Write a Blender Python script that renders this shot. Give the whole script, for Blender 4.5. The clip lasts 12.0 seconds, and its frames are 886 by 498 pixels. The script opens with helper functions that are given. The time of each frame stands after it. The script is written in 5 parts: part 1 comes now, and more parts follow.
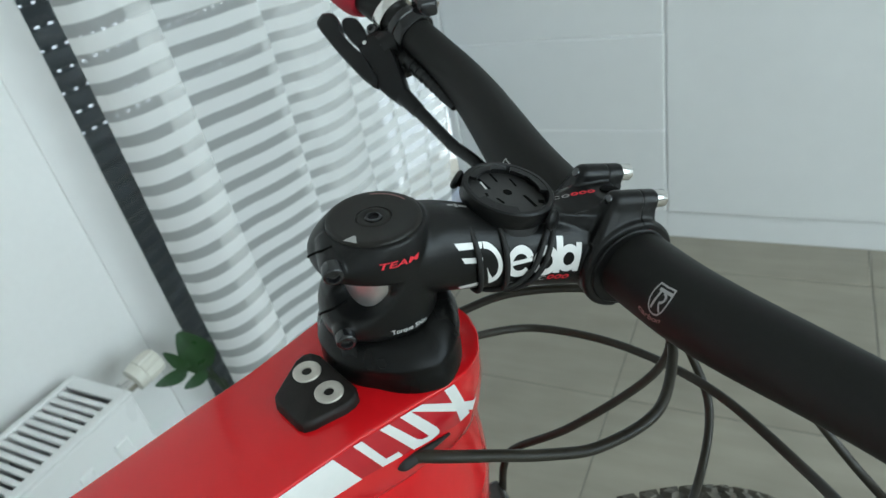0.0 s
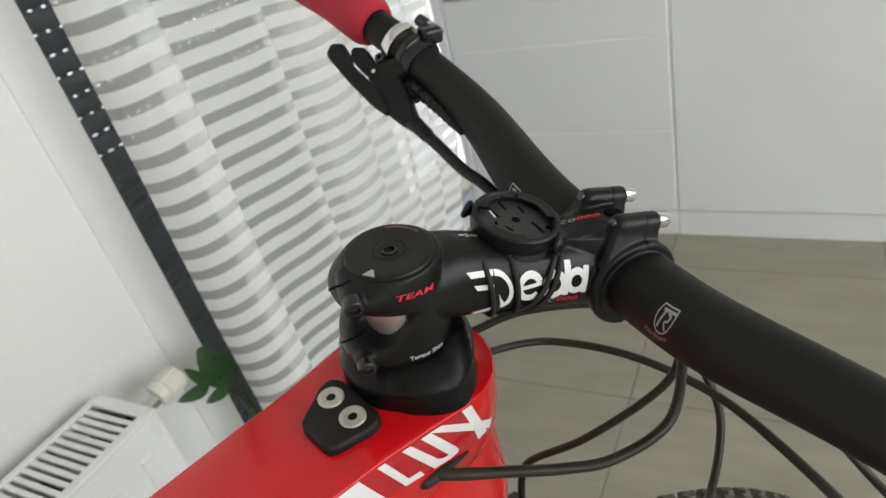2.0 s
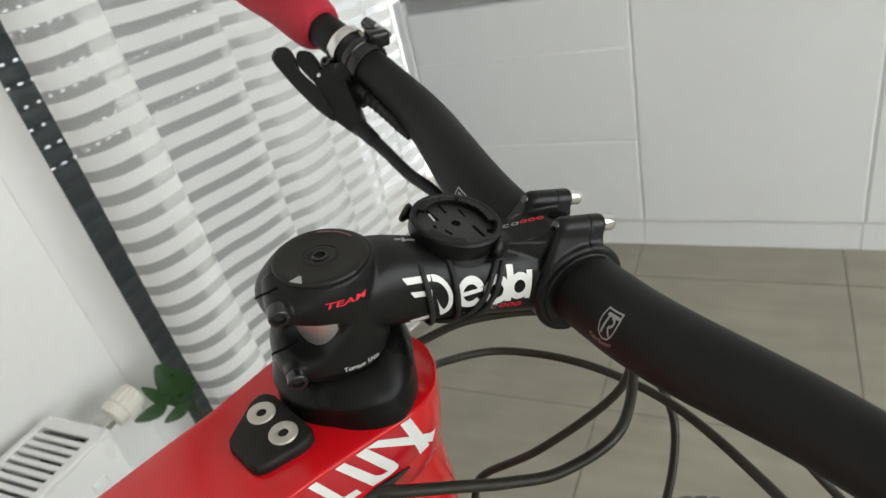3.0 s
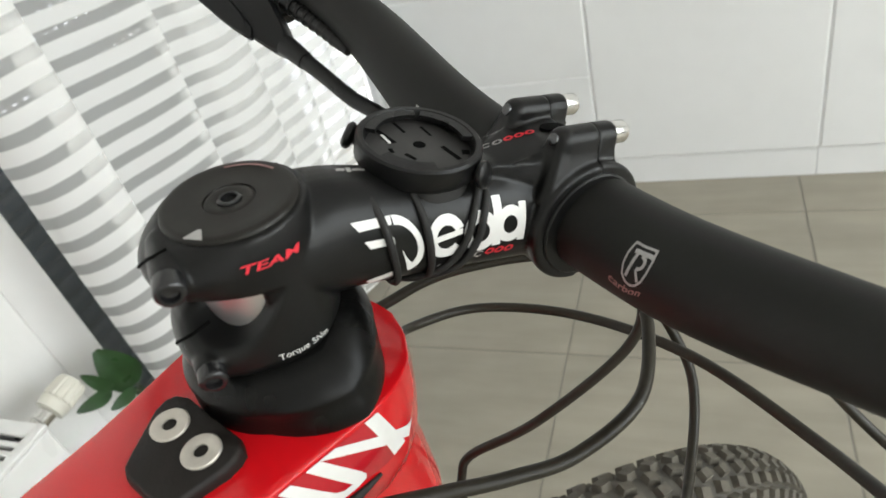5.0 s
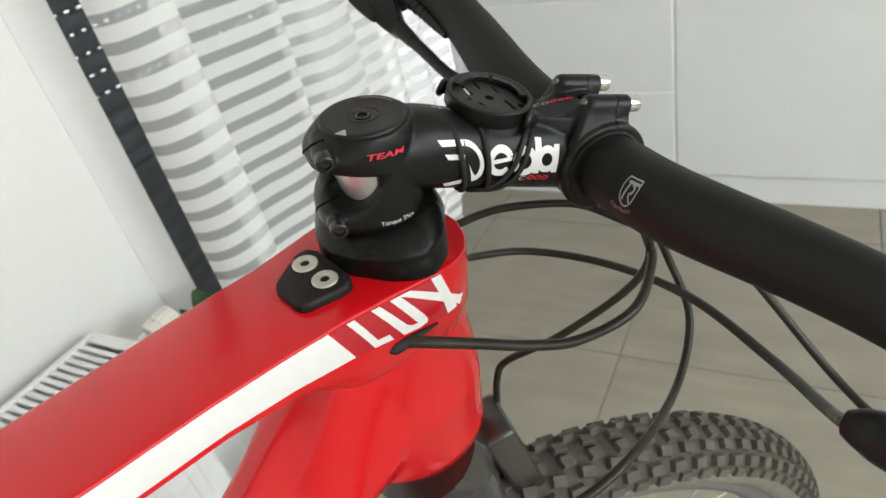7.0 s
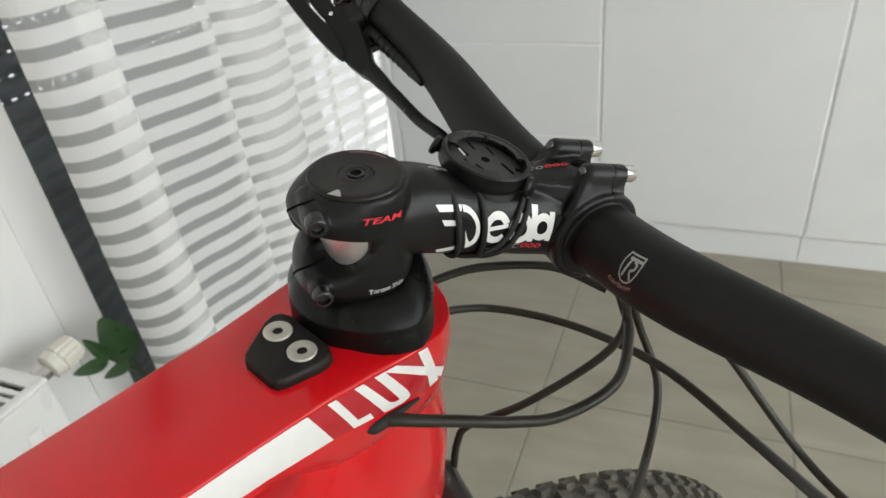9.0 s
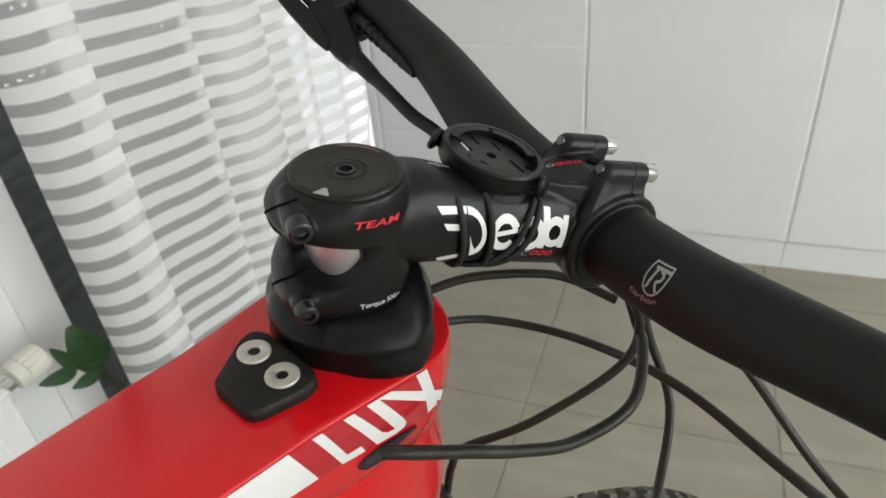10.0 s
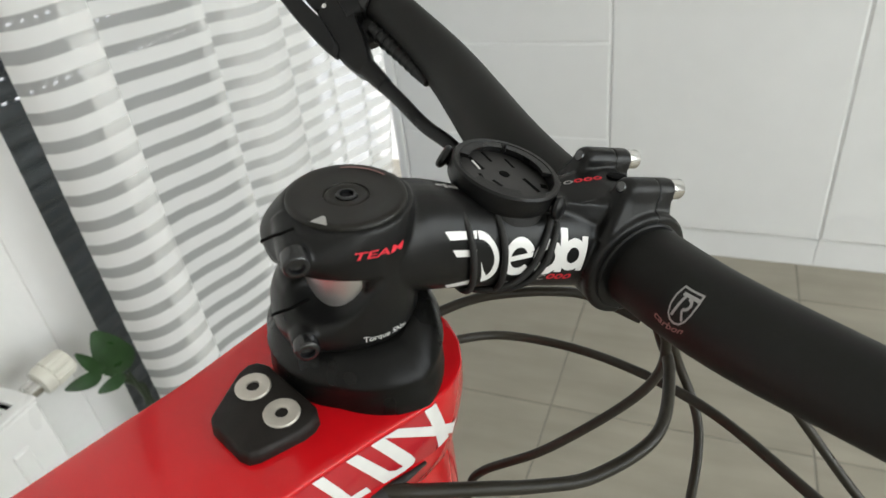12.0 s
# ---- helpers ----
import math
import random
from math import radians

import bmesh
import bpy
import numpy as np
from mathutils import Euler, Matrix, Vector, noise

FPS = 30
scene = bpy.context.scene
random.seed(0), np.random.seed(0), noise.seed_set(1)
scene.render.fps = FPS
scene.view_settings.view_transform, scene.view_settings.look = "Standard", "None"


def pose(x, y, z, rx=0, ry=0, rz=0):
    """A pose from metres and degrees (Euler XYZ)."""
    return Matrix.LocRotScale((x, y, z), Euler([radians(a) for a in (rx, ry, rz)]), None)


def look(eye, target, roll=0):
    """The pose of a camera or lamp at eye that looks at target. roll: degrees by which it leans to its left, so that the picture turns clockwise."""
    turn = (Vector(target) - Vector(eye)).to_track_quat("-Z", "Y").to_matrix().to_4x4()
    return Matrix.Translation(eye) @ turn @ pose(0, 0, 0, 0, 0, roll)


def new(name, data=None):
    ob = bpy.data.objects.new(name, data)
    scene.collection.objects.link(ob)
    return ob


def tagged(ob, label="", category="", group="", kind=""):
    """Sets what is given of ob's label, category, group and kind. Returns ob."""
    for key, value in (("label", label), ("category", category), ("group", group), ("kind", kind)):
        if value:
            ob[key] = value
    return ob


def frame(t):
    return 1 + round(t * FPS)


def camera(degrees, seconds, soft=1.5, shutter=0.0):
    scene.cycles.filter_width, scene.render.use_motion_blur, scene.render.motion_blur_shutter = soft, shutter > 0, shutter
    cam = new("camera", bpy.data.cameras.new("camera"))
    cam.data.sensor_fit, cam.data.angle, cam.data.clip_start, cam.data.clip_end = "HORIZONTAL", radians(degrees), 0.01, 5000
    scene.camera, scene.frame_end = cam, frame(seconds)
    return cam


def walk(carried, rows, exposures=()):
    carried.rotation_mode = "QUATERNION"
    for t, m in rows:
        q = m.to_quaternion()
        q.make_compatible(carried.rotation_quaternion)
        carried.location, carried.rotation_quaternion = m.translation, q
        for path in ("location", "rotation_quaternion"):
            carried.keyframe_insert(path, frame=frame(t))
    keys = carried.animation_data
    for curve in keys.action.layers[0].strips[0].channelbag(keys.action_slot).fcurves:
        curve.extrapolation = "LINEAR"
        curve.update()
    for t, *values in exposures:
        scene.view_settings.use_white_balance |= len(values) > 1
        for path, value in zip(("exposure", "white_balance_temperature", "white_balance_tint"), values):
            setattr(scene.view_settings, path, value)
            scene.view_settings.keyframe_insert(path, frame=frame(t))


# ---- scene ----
PATH = [
    (0, (0.1298, -0.1679, 1.1212), (-0.3201, 0.5584, 0.6014), -12.52),
    (0.5, (0.1217, -0.1664, 1.1260), (-0.3299, 0.5639, 0.6133), -11.96),
    (1, (0.1265, -0.1635, 1.1273), (-0.3244, 0.5713, 0.6205), -11.98),
    (1.5, (0.1220, -0.1634, 1.1283), (-0.3458, 0.5695, 0.6344), -12.41),
    (2, (0.1350, -0.1718, 1.1363), (-0.3322, 0.5490, 0.6243), -15.07),
    (2.5, (0.1432, -0.1736, 1.1338), (-0.3098, 0.5660, 0.6360), -15.09),
    (2.7, (0.1459, -0.1687, 1.1307), (-0.2946, 0.5786, 0.6332), -14.68),
    (4.3, (0.1064, -0.1391, 1.0978), (-0.2899, 0.5961, 0.5477), -12.90),
    (4.5, (0.1105, -0.1346, 1.0949), (-0.2623, 0.6073, 0.5376), -12.86),
    (5, (0.1102, -0.1131, 1.0845), (-0.2575, 0.6183, 0.5103), -16.62),
    (5.5, (0.0991, -0.1116, 1.0864), (-0.2606, 0.6247, 0.5133), -14.53),
    (6, (0.1110, -0.1370, 1.0960), (-0.3068, 0.5716, 0.5273), -16.21),
    (6.5, (0.1253, -0.1646, 1.1019), (-0.2949, 0.5337, 0.5224), -16.04),
    (7, (0.1518, -0.1954, 1.1040), (-0.3132, 0.5011, 0.5576), -14.13),
    (7.2, (0.1780, -0.2071, 1.1027), (-0.2899, 0.5159, 0.5943), -12.70),
    (8.8, (0.1158, -0.1908, 1.1166), (-0.2465, 0.5724, 0.5816), -7.66),
    (9, (0.1142, -0.1835, 1.1111), (-0.2376, 0.5871, 0.5797), -6.63),
    (9.5, (0.1034, -0.1748, 1.1019), (-0.2588, 0.6037, 0.5893), -8.18),
    (10, (0.0964, -0.1612, 1.0962), (-0.2281, 0.6230, 0.5673), -5.46),
    (10.5, (0.0891, -0.1456, 1.0991), (-0.2709, 0.6189, 0.5643), -7.26),
    (11, (0.0878, -0.1398, 1.0937), (-0.2776, 0.6156, 0.5497), -7.87),
    (11.5, (0.0916, -0.1422, 1.0947), (-0.2623, 0.6195, 0.5518), -7.42),
    (12, (0.0954, -0.1438, 1.0963), (-0.2637, 0.6250, 0.5672), -7.20),
]
cam = camera(67.79, 12.0, soft=1.5)
cam.data.dof.use_dof, cam.data.dof.focus_distance, cam.data.dof.aperture_fstop = True, 0.26, 20.0
EXPOSURES = [(0.0, -0.02, 5700, 0), (0.4, -0.03, 6050, 4), (1.0, -0.02, 6300, 7), (1.6, 0.0, 6500, 10), (2.7, 0.02, 6500, 10), (4.3, 0.28, 6500, 10), (5.0, 0.42, 6500, 10), (5.5, 0.45, 6500, 10), (6.2, 0.36, 6500, 10), (7.2, 0.25, 6500, 10), (8.8, 0.12, 6500, 10), (10.6, 0.14, 6500, 10), (12.0, 0.19, 6500, 10)]
walk(cam, [(t, look(eye, target, roll)) for t, eye, target, roll in PATH], EXPOSURES)

# ---- world and light ----
world = bpy.data.worlds.new("world")
scene.world = world
world.use_nodes = True
wn = world.node_tree.nodes
sky = wn.new("ShaderNodeTexSky")
sky.sky_type, sky.sun_disc = "NISHITA", False
sky.sun_elevation, sky.sun_rotation = radians(41), radians(195)
world.node_tree.links.new(sky.outputs[0], wn["Background"].inputs[0])
wn["Background"].inputs[1].default_value = 0.15


def area_light(name, m, sx, sy, watts, colour):
    data = bpy.data.lights.new(name, "AREA")
    data.shape, data.size, data.size_y, data.energy, data.color = "RECTANGLE", sx, sy, watts, colour
    ob = new(name, data)
    ob.matrix_world = m
    return ob


# added fill lamp, out of view; place and size chosen for even brightness
area_light("added_fill_light", look((2.37, -0.35, 1.27), (-0.3, 0.15, 0.45)), 3.0, 1.75, 58, (0.965, 1.0, 0.968))
sun = bpy.data.lights.new("sun", "SUN")
sun.energy, sun.angle, sun.color = 5.0, radians(0.6), (1.0, 0.97, 0.92)
new("sun", sun).matrix_world = look((-2.7, -10, 9), (0, 0, 0))


# ---- materials ----
def mat(name, colour, rough=0.5, metal=0.0, vary=0.12, grain=40.0, bump=0.0, bump_scale=300.0, rvary=0.1, coat=0.0, spec=0.5, wear=6.0):
    """A surface with colour change at two scales, uneven gloss and fine relief. Scales are per metre."""
    m = bpy.data.materials.new(name)
    m.use_nodes = True
    nt = m.node_tree
    n, link = nt.nodes, nt.links.new
    b = n["Principled BSDF"]
    b.inputs["Metallic"].default_value = metal
    b.inputs["Coat Weight"].default_value = coat
    b.inputs["Coat Roughness"].default_value = 0.06
    b.inputs["Specular IOR Level"].default_value = spec
    geo = n.new("ShaderNodeNewGeometry")
    fine, broad = n.new("ShaderNodeTexNoise"), n.new("ShaderNodeTexNoise")
    fine.inputs["Scale"].default_value, broad.inputs["Scale"].default_value = grain, wear
    fine.inputs["Detail"].default_value = 6
    for t in (fine, broad):
        link(geo.outputs["Position"], t.inputs["Vector"])
    mixed = n.new("ShaderNodeMath")
    mixed.operation = "ADD"
    link(fine.outputs[0], mixed.inputs[0])
    link(broad.outputs[0], mixed.inputs[1])
    ramp = n.new("ShaderNodeMapRange")
    ramp.inputs[1].default_value, ramp.inputs[2].default_value = 0.6, 1.4
    ramp.inputs[3].default_value, ramp.inputs[4].default_value = 1 - vary, 1 + vary
    link(mixed.outputs[0], ramp.inputs[0])
    col = n.new("ShaderNodeVectorMath")
    col.operation = "SCALE"
    col.inputs[0].default_value = colour
    link(ramp.outputs[0], col.inputs["Scale"])
    link(col.outputs[0], b.inputs["Base Color"])
    rr = n.new("ShaderNodeMapRange")
    rr.inputs[1].default_value, rr.inputs[2].default_value = 0.3, 0.7
    rr.inputs[3].default_value, rr.inputs[4].default_value = max(0.02, rough - rvary), min(1, rough + rvary)
    link(broad.outputs[0], rr.inputs[0])
    link(rr.outputs[0], b.inputs["Roughness"])
    if bump:
        bt, bn = n.new("ShaderNodeTexNoise"), n.new("ShaderNodeBump")
        bt.inputs["Scale"].default_value, bt.inputs["Detail"].default_value = bump_scale, 4
        bn.inputs["Strength"].default_value, bn.inputs["Distance"].default_value = bump, 0.001
        link(geo.outputs["Position"], bt.inputs["Vector"])
        link(bt.outputs[0], bn.inputs["Height"])
        link(bn.outputs[0], b.inputs["Normal"])
    return m


ALLOY = mat("black_anodised_alloy", (0.0052, 0.0052, 0.0051), 0.34, 0.0, 0.15, 700, 0.05, 2500, 0.07, spec=0.28, wear=60)
CAP = mat("satin_black_cap", (0.0112, 0.0100, 0.0078), 0.38, 0.0, 0.2, 300, 0.04, 2500, 0.08, spec=0.28, wear=70)
CARBON = mat("matte_carbon", (0.0058, 0.0056, 0.0046), 0.54, 0.0, 0.18, 500, 0.05, 1800, 0.05, spec=0.29)
RUBBER = mat("black_rubber", (0.0095, 0.009, 0.0083), 0.7, 0.0, 0.2, 300, 0.1, 900)
PLASTIC = mat("black_plastic", (0.0058, 0.0058, 0.0059), 0.34, 0.0, 0.15, 400, 0.10, 2200, 0.08, spec=0.27, wear=60)
STEEL_BLACK = mat("black_bolt_steel", (0.085, 0.085, 0.087), 0.2, 0.85, 0.2, 500, 0.05, 1500)
BOLT_BLACK = mat("glossy_black_bolt", (0.012, 0.012, 0.013), 0.16, 0.0, 0.2, 500, 0.05, 1500, 0.05, spec=0.6)
SILVER = mat("bright_silver_steel", (0.72, 0.71, 0.69), 0.22, 1.0, 0.08, 300, 0.03, 900)
GLOSS = mat("glossy_black_plastic", (0.007, 0.007, 0.0075), 0.22, 0.0, 0.15, 400, 0.05, 1500, 0.06, spec=0.5)
NICKEL = mat("brushed_nickel", (0.60, 0.56, 0.50), 0.48, 0.75, 0.08, 500, 0.05, 1500)
DUSTY = mat("dusty_black_rubber", (0.0115, 0.0090, 0.0076), 0.5, 0.0, 0.3, 250, 0.12, 900, spec=0.26, wear=40)
COVER = mat("smooth_black_cover", (0.0045, 0.0045, 0.0043), 0.30, 0.0, 0.15, 400, 0.08, 1500, 0.08, spec=0.20, wear=60)
DISH = mat("grey_mount_floor", (0.03, 0.029, 0.028), 0.6, 0.0, 0.2, 400, 0.1, 1500)
# near-black for solid pieces that stand in for the shade inside hollows
HOLE_SHADE = mat("painted_hole_shade", (0.002, 0.002, 0.002), 0.9, 0.0, 0.1, 400, spec=0.1)
STEERER = mat("satin_aluminium_tube", (0.75, 0.74, 0.74), 0.33, 1.0, 0.05, 400, 0.03, 1200)
RED = mat("glossy_red_lacquer", (0.64, 0.005, 0.010), 0.20, 0.0, 0.05, 60, 0.0, 300, 0.04, coat=0.4, spec=0.34)
BAND_RED = mat("deep_red_decal", (0.46, 0.004, 0.014), 0.25, 0.0, 0.05, 60, 0.0, 300, 0.04, coat=0.5)
DARK_RED = mat("deep_red_lacquer", (0.30, 0.006, 0.016), 0.3, 0.0, 0.05, 60, 0.0, 300, 0.05, coat=0.7)
WHITE_DECAL = mat("white_decal", (0.78, 0.77, 0.75), 0.4, 0.0, 0.05, 200, 0.0, 300, 0.05, coat=0.2)
GREY_DECAL = mat("grey_print", (0.36, 0.35, 0.34), 0.5, 0.0, 0.15, 900)
RED_DECAL = mat("red_print", (0.62, 0.02, 0.035), 0.5, 0.0, 0.1, 900)
FAINT_RED = mat("dull_red_print", (0.27, 0.14, 0.13), 0.5, 0.0, 0.15, 900)
GRIP = mat("red_foam_grip", (0.43, 0.014, 0.032), 0.75, 0.0, 0.12, 300, 0.25, 900)
TREAD = mat("dusty_tread_rubber", (0.085, 0.076, 0.060), 0.8, 0.0, 0.35, 160, 0.2, 700, wear=30)
SIDEWALL = mat("pale_dusty_sidewall", (0.175, 0.165, 0.135), 0.8, 0.0, 0.25, 120, 0.15, 700, wear=25)
# darker than the dusty tread: shade between the knobs is put into the colour
TYRE_SHADED = mat("dusty_shaded_tyre_rubber", (0.060, 0.054, 0.044), 0.8, 0.0, 0.35, 120, 0.2, 700, wear=25)
FORK = mat("glossy_black_lacquer", (0.035, 0.033, 0.030), 0.25, 0.0, 0.2, 200, 0.03, 600, 0.08, coat=0.4)
RIM = mat("grey_rim", (0.18, 0.18, 0.175), 0.45, 0.3, 0.1, 200)
HOSE = mat("black_hose", (0.021, 0.0178, 0.0118), 0.38, 0.0, 0.35, 300, 0.05, 900, 0.12, spec=0.30, wear=40)
WALL = mat("white_wall_paint", (0.86, 0.852, 0.838), 0.7, 0.0, 0.02, 90, 0.15, 350, wear=2)
CEIL = mat("white_ceiling_paint", (0.82, 0.81, 0.80), 0.8, 0.0, 0.02, 60, 0.1, 300)
PVC = mat("white_window_plastic", (0.80, 0.79, 0.778), 0.55, 0.0, 0.02, 30, spec=0.35)
LACQUER = mat("white_cabinet_lacquer", (0.705, 0.705, 0.70), 0.33, 0.0, 0.02, 20, 0.02, 120, 0.04)
CHANNEL = mat("grey_grip_channel", (0.42, 0.42, 0.42), 0.45, 0.2, 0.05, 40)
CARCASS = mat("white_cabinet_body", (0.800, 0.800, 0.800), 0.6, 0.0, 0.05, 40)
ENAMEL = mat("white_radiator_enamel", (0.86, 0.86, 0.85), 0.3, 0.0, 0.02, 40)
RAD_DARK = mat("radiator_inside", (0.10, 0.10, 0.10), 0.7)
VALVE = mat("ivory_plastic", (0.74, 0.72, 0.64), 0.4, 0.0, 0.04, 90)
SHUTTER = mat("dark_shutter_slat", (0.035, 0.045, 0.055), 0.45, 0.2, 0.15, 60)
LEAF = mat("dark_green_leaf", (0.016, 0.055, 0.012), 0.35, 0.0, 0.3, 60, 0.1, 200, wear=20)
STALK = mat("green_stalk", (0.022, 0.038, 0.014), 0.5, 0.0, 0.2, 80)
POT = mat("white_glazed_pot", (0.75, 0.75, 0.74), 0.25, 0.0, 0.03, 40)
SOIL = mat("potting_soil", (0.03, 0.022, 0.016), 0.95, 0.0, 0.4, 150, 0.8, 200)
GROUT = mat("grey_grout", (0.205, 0.192, 0.165), 0.9, 0.0, 0.1, 150, 0.2, 400)
GROUND = mat("pale_paving", (0.70, 0.69, 0.66), 0.9, 0.0, 0.1, 5, 0.3, 60)
WOOD_TOP = mat("grey_worktop", (0.30, 0.30, 0.295), 0.5, 0.0, 0.08, 60)


def tile_material():
    m = mat("grey_stone_tile", (0.295, 0.269, 0.215), 0.42, 0.0, 0.10, 9, 0.05, 160, 0.08, wear=2.2)
    nt = m.node_tree
    n, link = nt.nodes, nt.links.new
    b = n["Principled BSDF"]
    info = n.new("ShaderNodeObjectInfo")
    geo = n.new("ShaderNodeNewGeometry")
    stretch = n.new("ShaderNodeMapping")
    stretch.inputs["Scale"].default_value = (3.2, 19.0, 1.0)
    veins = n.new("ShaderNodeTexNoise")
    veins.inputs["Scale"].default_value, veins.inputs["Detail"].default_value = 1.0, 7
    add = n.new("ShaderNodeVectorMath")
    link(geo.outputs["Position"], stretch.inputs[0])
    link(stretch.outputs[0], add.inputs[0])
    off = n.new("ShaderNodeMath")
    off.operation = "MULTIPLY"
    off.inputs[1].default_value = 3.0
    link(info.outputs["Random"], off.inputs[0])
    link(off.outputs[0], add.inputs[1])
    link(add.outputs[0], veins.inputs["Vector"])
    ramp = n.new("ShaderNodeMapRange")
    ramp.inputs[1].default_value, ramp.inputs[2].default_value = 0.3, 0.7
    ramp.inputs[3].default_value, ramp.inputs[4].default_value = 0.89, 1.09
    link(veins.outputs[0], ramp.inputs[0])
    tint = n.new("ShaderNodeMapRange")
    tint.inputs[3].default_value, tint.inputs[4].default_value = 0.99, 1.01
    link(info.outputs["Random"], tint.inputs[0])
    mul = n.new("ShaderNodeMath")
    mul.operation = "MULTIPLY"
    link(ramp.outputs[0], mul.inputs[0])
    link(tint.outputs[0], mul.inputs[1])
    old = b.inputs["Base Color"].links[0].from_socket
    col = n.new("ShaderNodeVectorMath")
    col.operation = "SCALE"
    link(old, col.inputs[0])
    link(mul.outputs[0], col.inputs["Scale"])
    link(col.outputs[0], b.inputs["Base Color"])
    return m


TILE = tile_material()


def curtain_material():
    """Woven stripes: dense white bands and sheer bands, 40 mm apart in all, by height along the cloth."""
    m = bpy.data.materials.new("striped_sheer_cloth")
    m.use_nodes = True
    nt = m.node_tree
    n, link = nt.nodes, nt.links.new
    n.remove(n["Principled BSDF"])
    uv = n.new("ShaderNodeUVMap")
    sep = n.new("ShaderNodeSeparateXYZ")
    link(uv.outputs[0], sep.inputs[0])
    wob = n.new("ShaderNodeTexNoise")
    wob.inputs["Scale"].default_value = 14.0
    link(uv.outputs[0], wob.inputs["Vector"])
    shift = n.new("ShaderNodeMath")
    shift.operation = "MULTIPLY_ADD"
    shift.inputs[1].default_value = 0.004
    link(wob.outputs[0], shift.inputs[0])
    link(sep.outputs["Y"], shift.inputs[2])
    per = n.new("ShaderNodeMath")
    per.operation = "DIVIDE"
    per.inputs[1].default_value = 0.040
    link(shift.outputs[0], per.inputs[0])
    fr = n.new("ShaderNodeMath")
    fr.operation = "FRACT"
    link(per.outputs[0], fr.inputs[0])
    tri = n.new("ShaderNodeMath")
    tri.operation = "PINGPONG"
    tri.inputs[1].default_value = 0.5
    link(fr.outputs[0], tri.inputs[0])
    band = n.new("ShaderNodeMapRange")
    band.interpolation_type = "SMOOTHSTEP"
    band.inputs[1].default_value, band.inputs[2].default_value = 0.188, 0.246
    link(tri.outputs[0], band.inputs[0])
    weave = n.new("ShaderNodeTexNoise")
    weave.inputs["Scale"].default_value, weave.inputs["Detail"].default_value = 900, 2
    link(uv.outputs[0], weave.inputs["Vector"])
    bump = n.new("ShaderNodeBump")
    bump.inputs["Strength"].default_value, bump.inputs["Distance"].default_value = 0.25, 0.0006
    link(weave.outputs[0], bump.inputs["Height"])
    diff, trans, clear = n.new("ShaderNodeBsdfDiffuse"), n.new("ShaderNodeBsdfTranslucent"), n.new("ShaderNodeBsdfTransparent")
    for s in (diff, trans):
        s.inputs["Color"].default_value = (0.9, 0.9, 0.89, 1)
        link(bump.outputs[0], s.inputs["Normal"])
    cloth = n.new("ShaderNodeMixShader")
    cloth.inputs[0].default_value = 0.24
    link(diff.outputs[0], cloth.inputs[1])
    link(trans.outputs[0], cloth.inputs[2])
    amount = n.new("ShaderNodeMapRange")
    amount.inputs[3].default_value, amount.inputs[4].default_value = 0.42, 0.93
    link(band.outputs[0], amount.inputs[0])
    mix = n.new("ShaderNodeMixShader")
    link(amount.outputs[0], mix.inputs[0])
    link(clear.outputs[0], mix.inputs[1])
    link(cloth.outputs[0], mix.inputs[2])
    link(mix.outputs[0], n["Material Output"].inputs[0])
    return m


CLOTH = curtain_material()


def glass_material():
    m = bpy.data.materials.new("window_glass")
    m.use_nodes = True
    b = m.node_tree.nodes["Principled BSDF"]
    b.inputs["Base Color"].default_value = (0.97, 0.98, 0.98, 1)
    b.inputs["Roughness"].default_value = 0.01
    b.inputs["IOR"].default_value = 1.45
    b.inputs["Transmission Weight"].default_value = 1.0
    return m


GLASS = glass_material()

# ---- building helpers ----
ORIGIN = {}


def thing(name, at, label, category, group="", kind=""):
    """An empty at the base of a thing; its parts hang under it."""
    ob = new(name)
    ob.location = at
    ob.empty_display_size = 0.05
    ORIGIN[ob.name] = Vector(at)
    return tagged(ob, label, category, group, kind)


def mesh_of(name, bm, material, smooth=40):
    bmesh.ops.recalc_face_normals(bm, faces=bm.faces)
    me = bpy.data.meshes.new(name)
    bm.to_mesh(me)
    bm.free()
    me.materials.append(material)
    if smooth:
        me.shade_smooth()
        me.set_sharp_from_angle(angle=radians(smooth))
        # a broad flat face keeps its own normal beside its narrow bevel
        sides = {}
        for p in me.polygons:
            for key in p.edge_keys:
                sides.setdefault(key, []).append(p.area)
        for e in me.edges:
            areas = sides[tuple(sorted(e.vertices))] if tuple(sorted(e.vertices)) in sides else [1]
            if max(areas) > 25 * min(areas):
                e.use_edge_sharp = True
    return me


def part(name, bm, material, parent, label="", frame_m=None, smooth=40):
    """Links a bmesh, given in the frame frame_m or in the world, as one mesh under a thing or a part."""
    if frame_m is not None:
        bm.transform(frame_m)
    base = ORIGIN[parent.name]
    bm.transform(Matrix.Translation(-base))
    ob = new(name, mesh_of(name, bm, material, smooth))
    ob.parent = parent
    ORIGIN[ob.name] = base
    return tagged(ob, label)


def single(name, bm, material, label, category, kind="", group="", smooth=40, at=None):
    """A thing that is one mesh, its origin at its base."""
    if at is None:
        zs = [v.co.z for v in bm.verts]
        c = sum((v.co for v in bm.verts), Vector()) / len(bm.verts)
        at = Vector((c.x, c.y, min(zs)))
    at = Vector(at)
    bm.transform(Matrix.Translation(-at))
    ob = new(name, mesh_of(name, bm, material, smooth))
    ob.location = at
    ORIGIN[ob.name] = at
    return tagged(ob, label, category, group, kind)


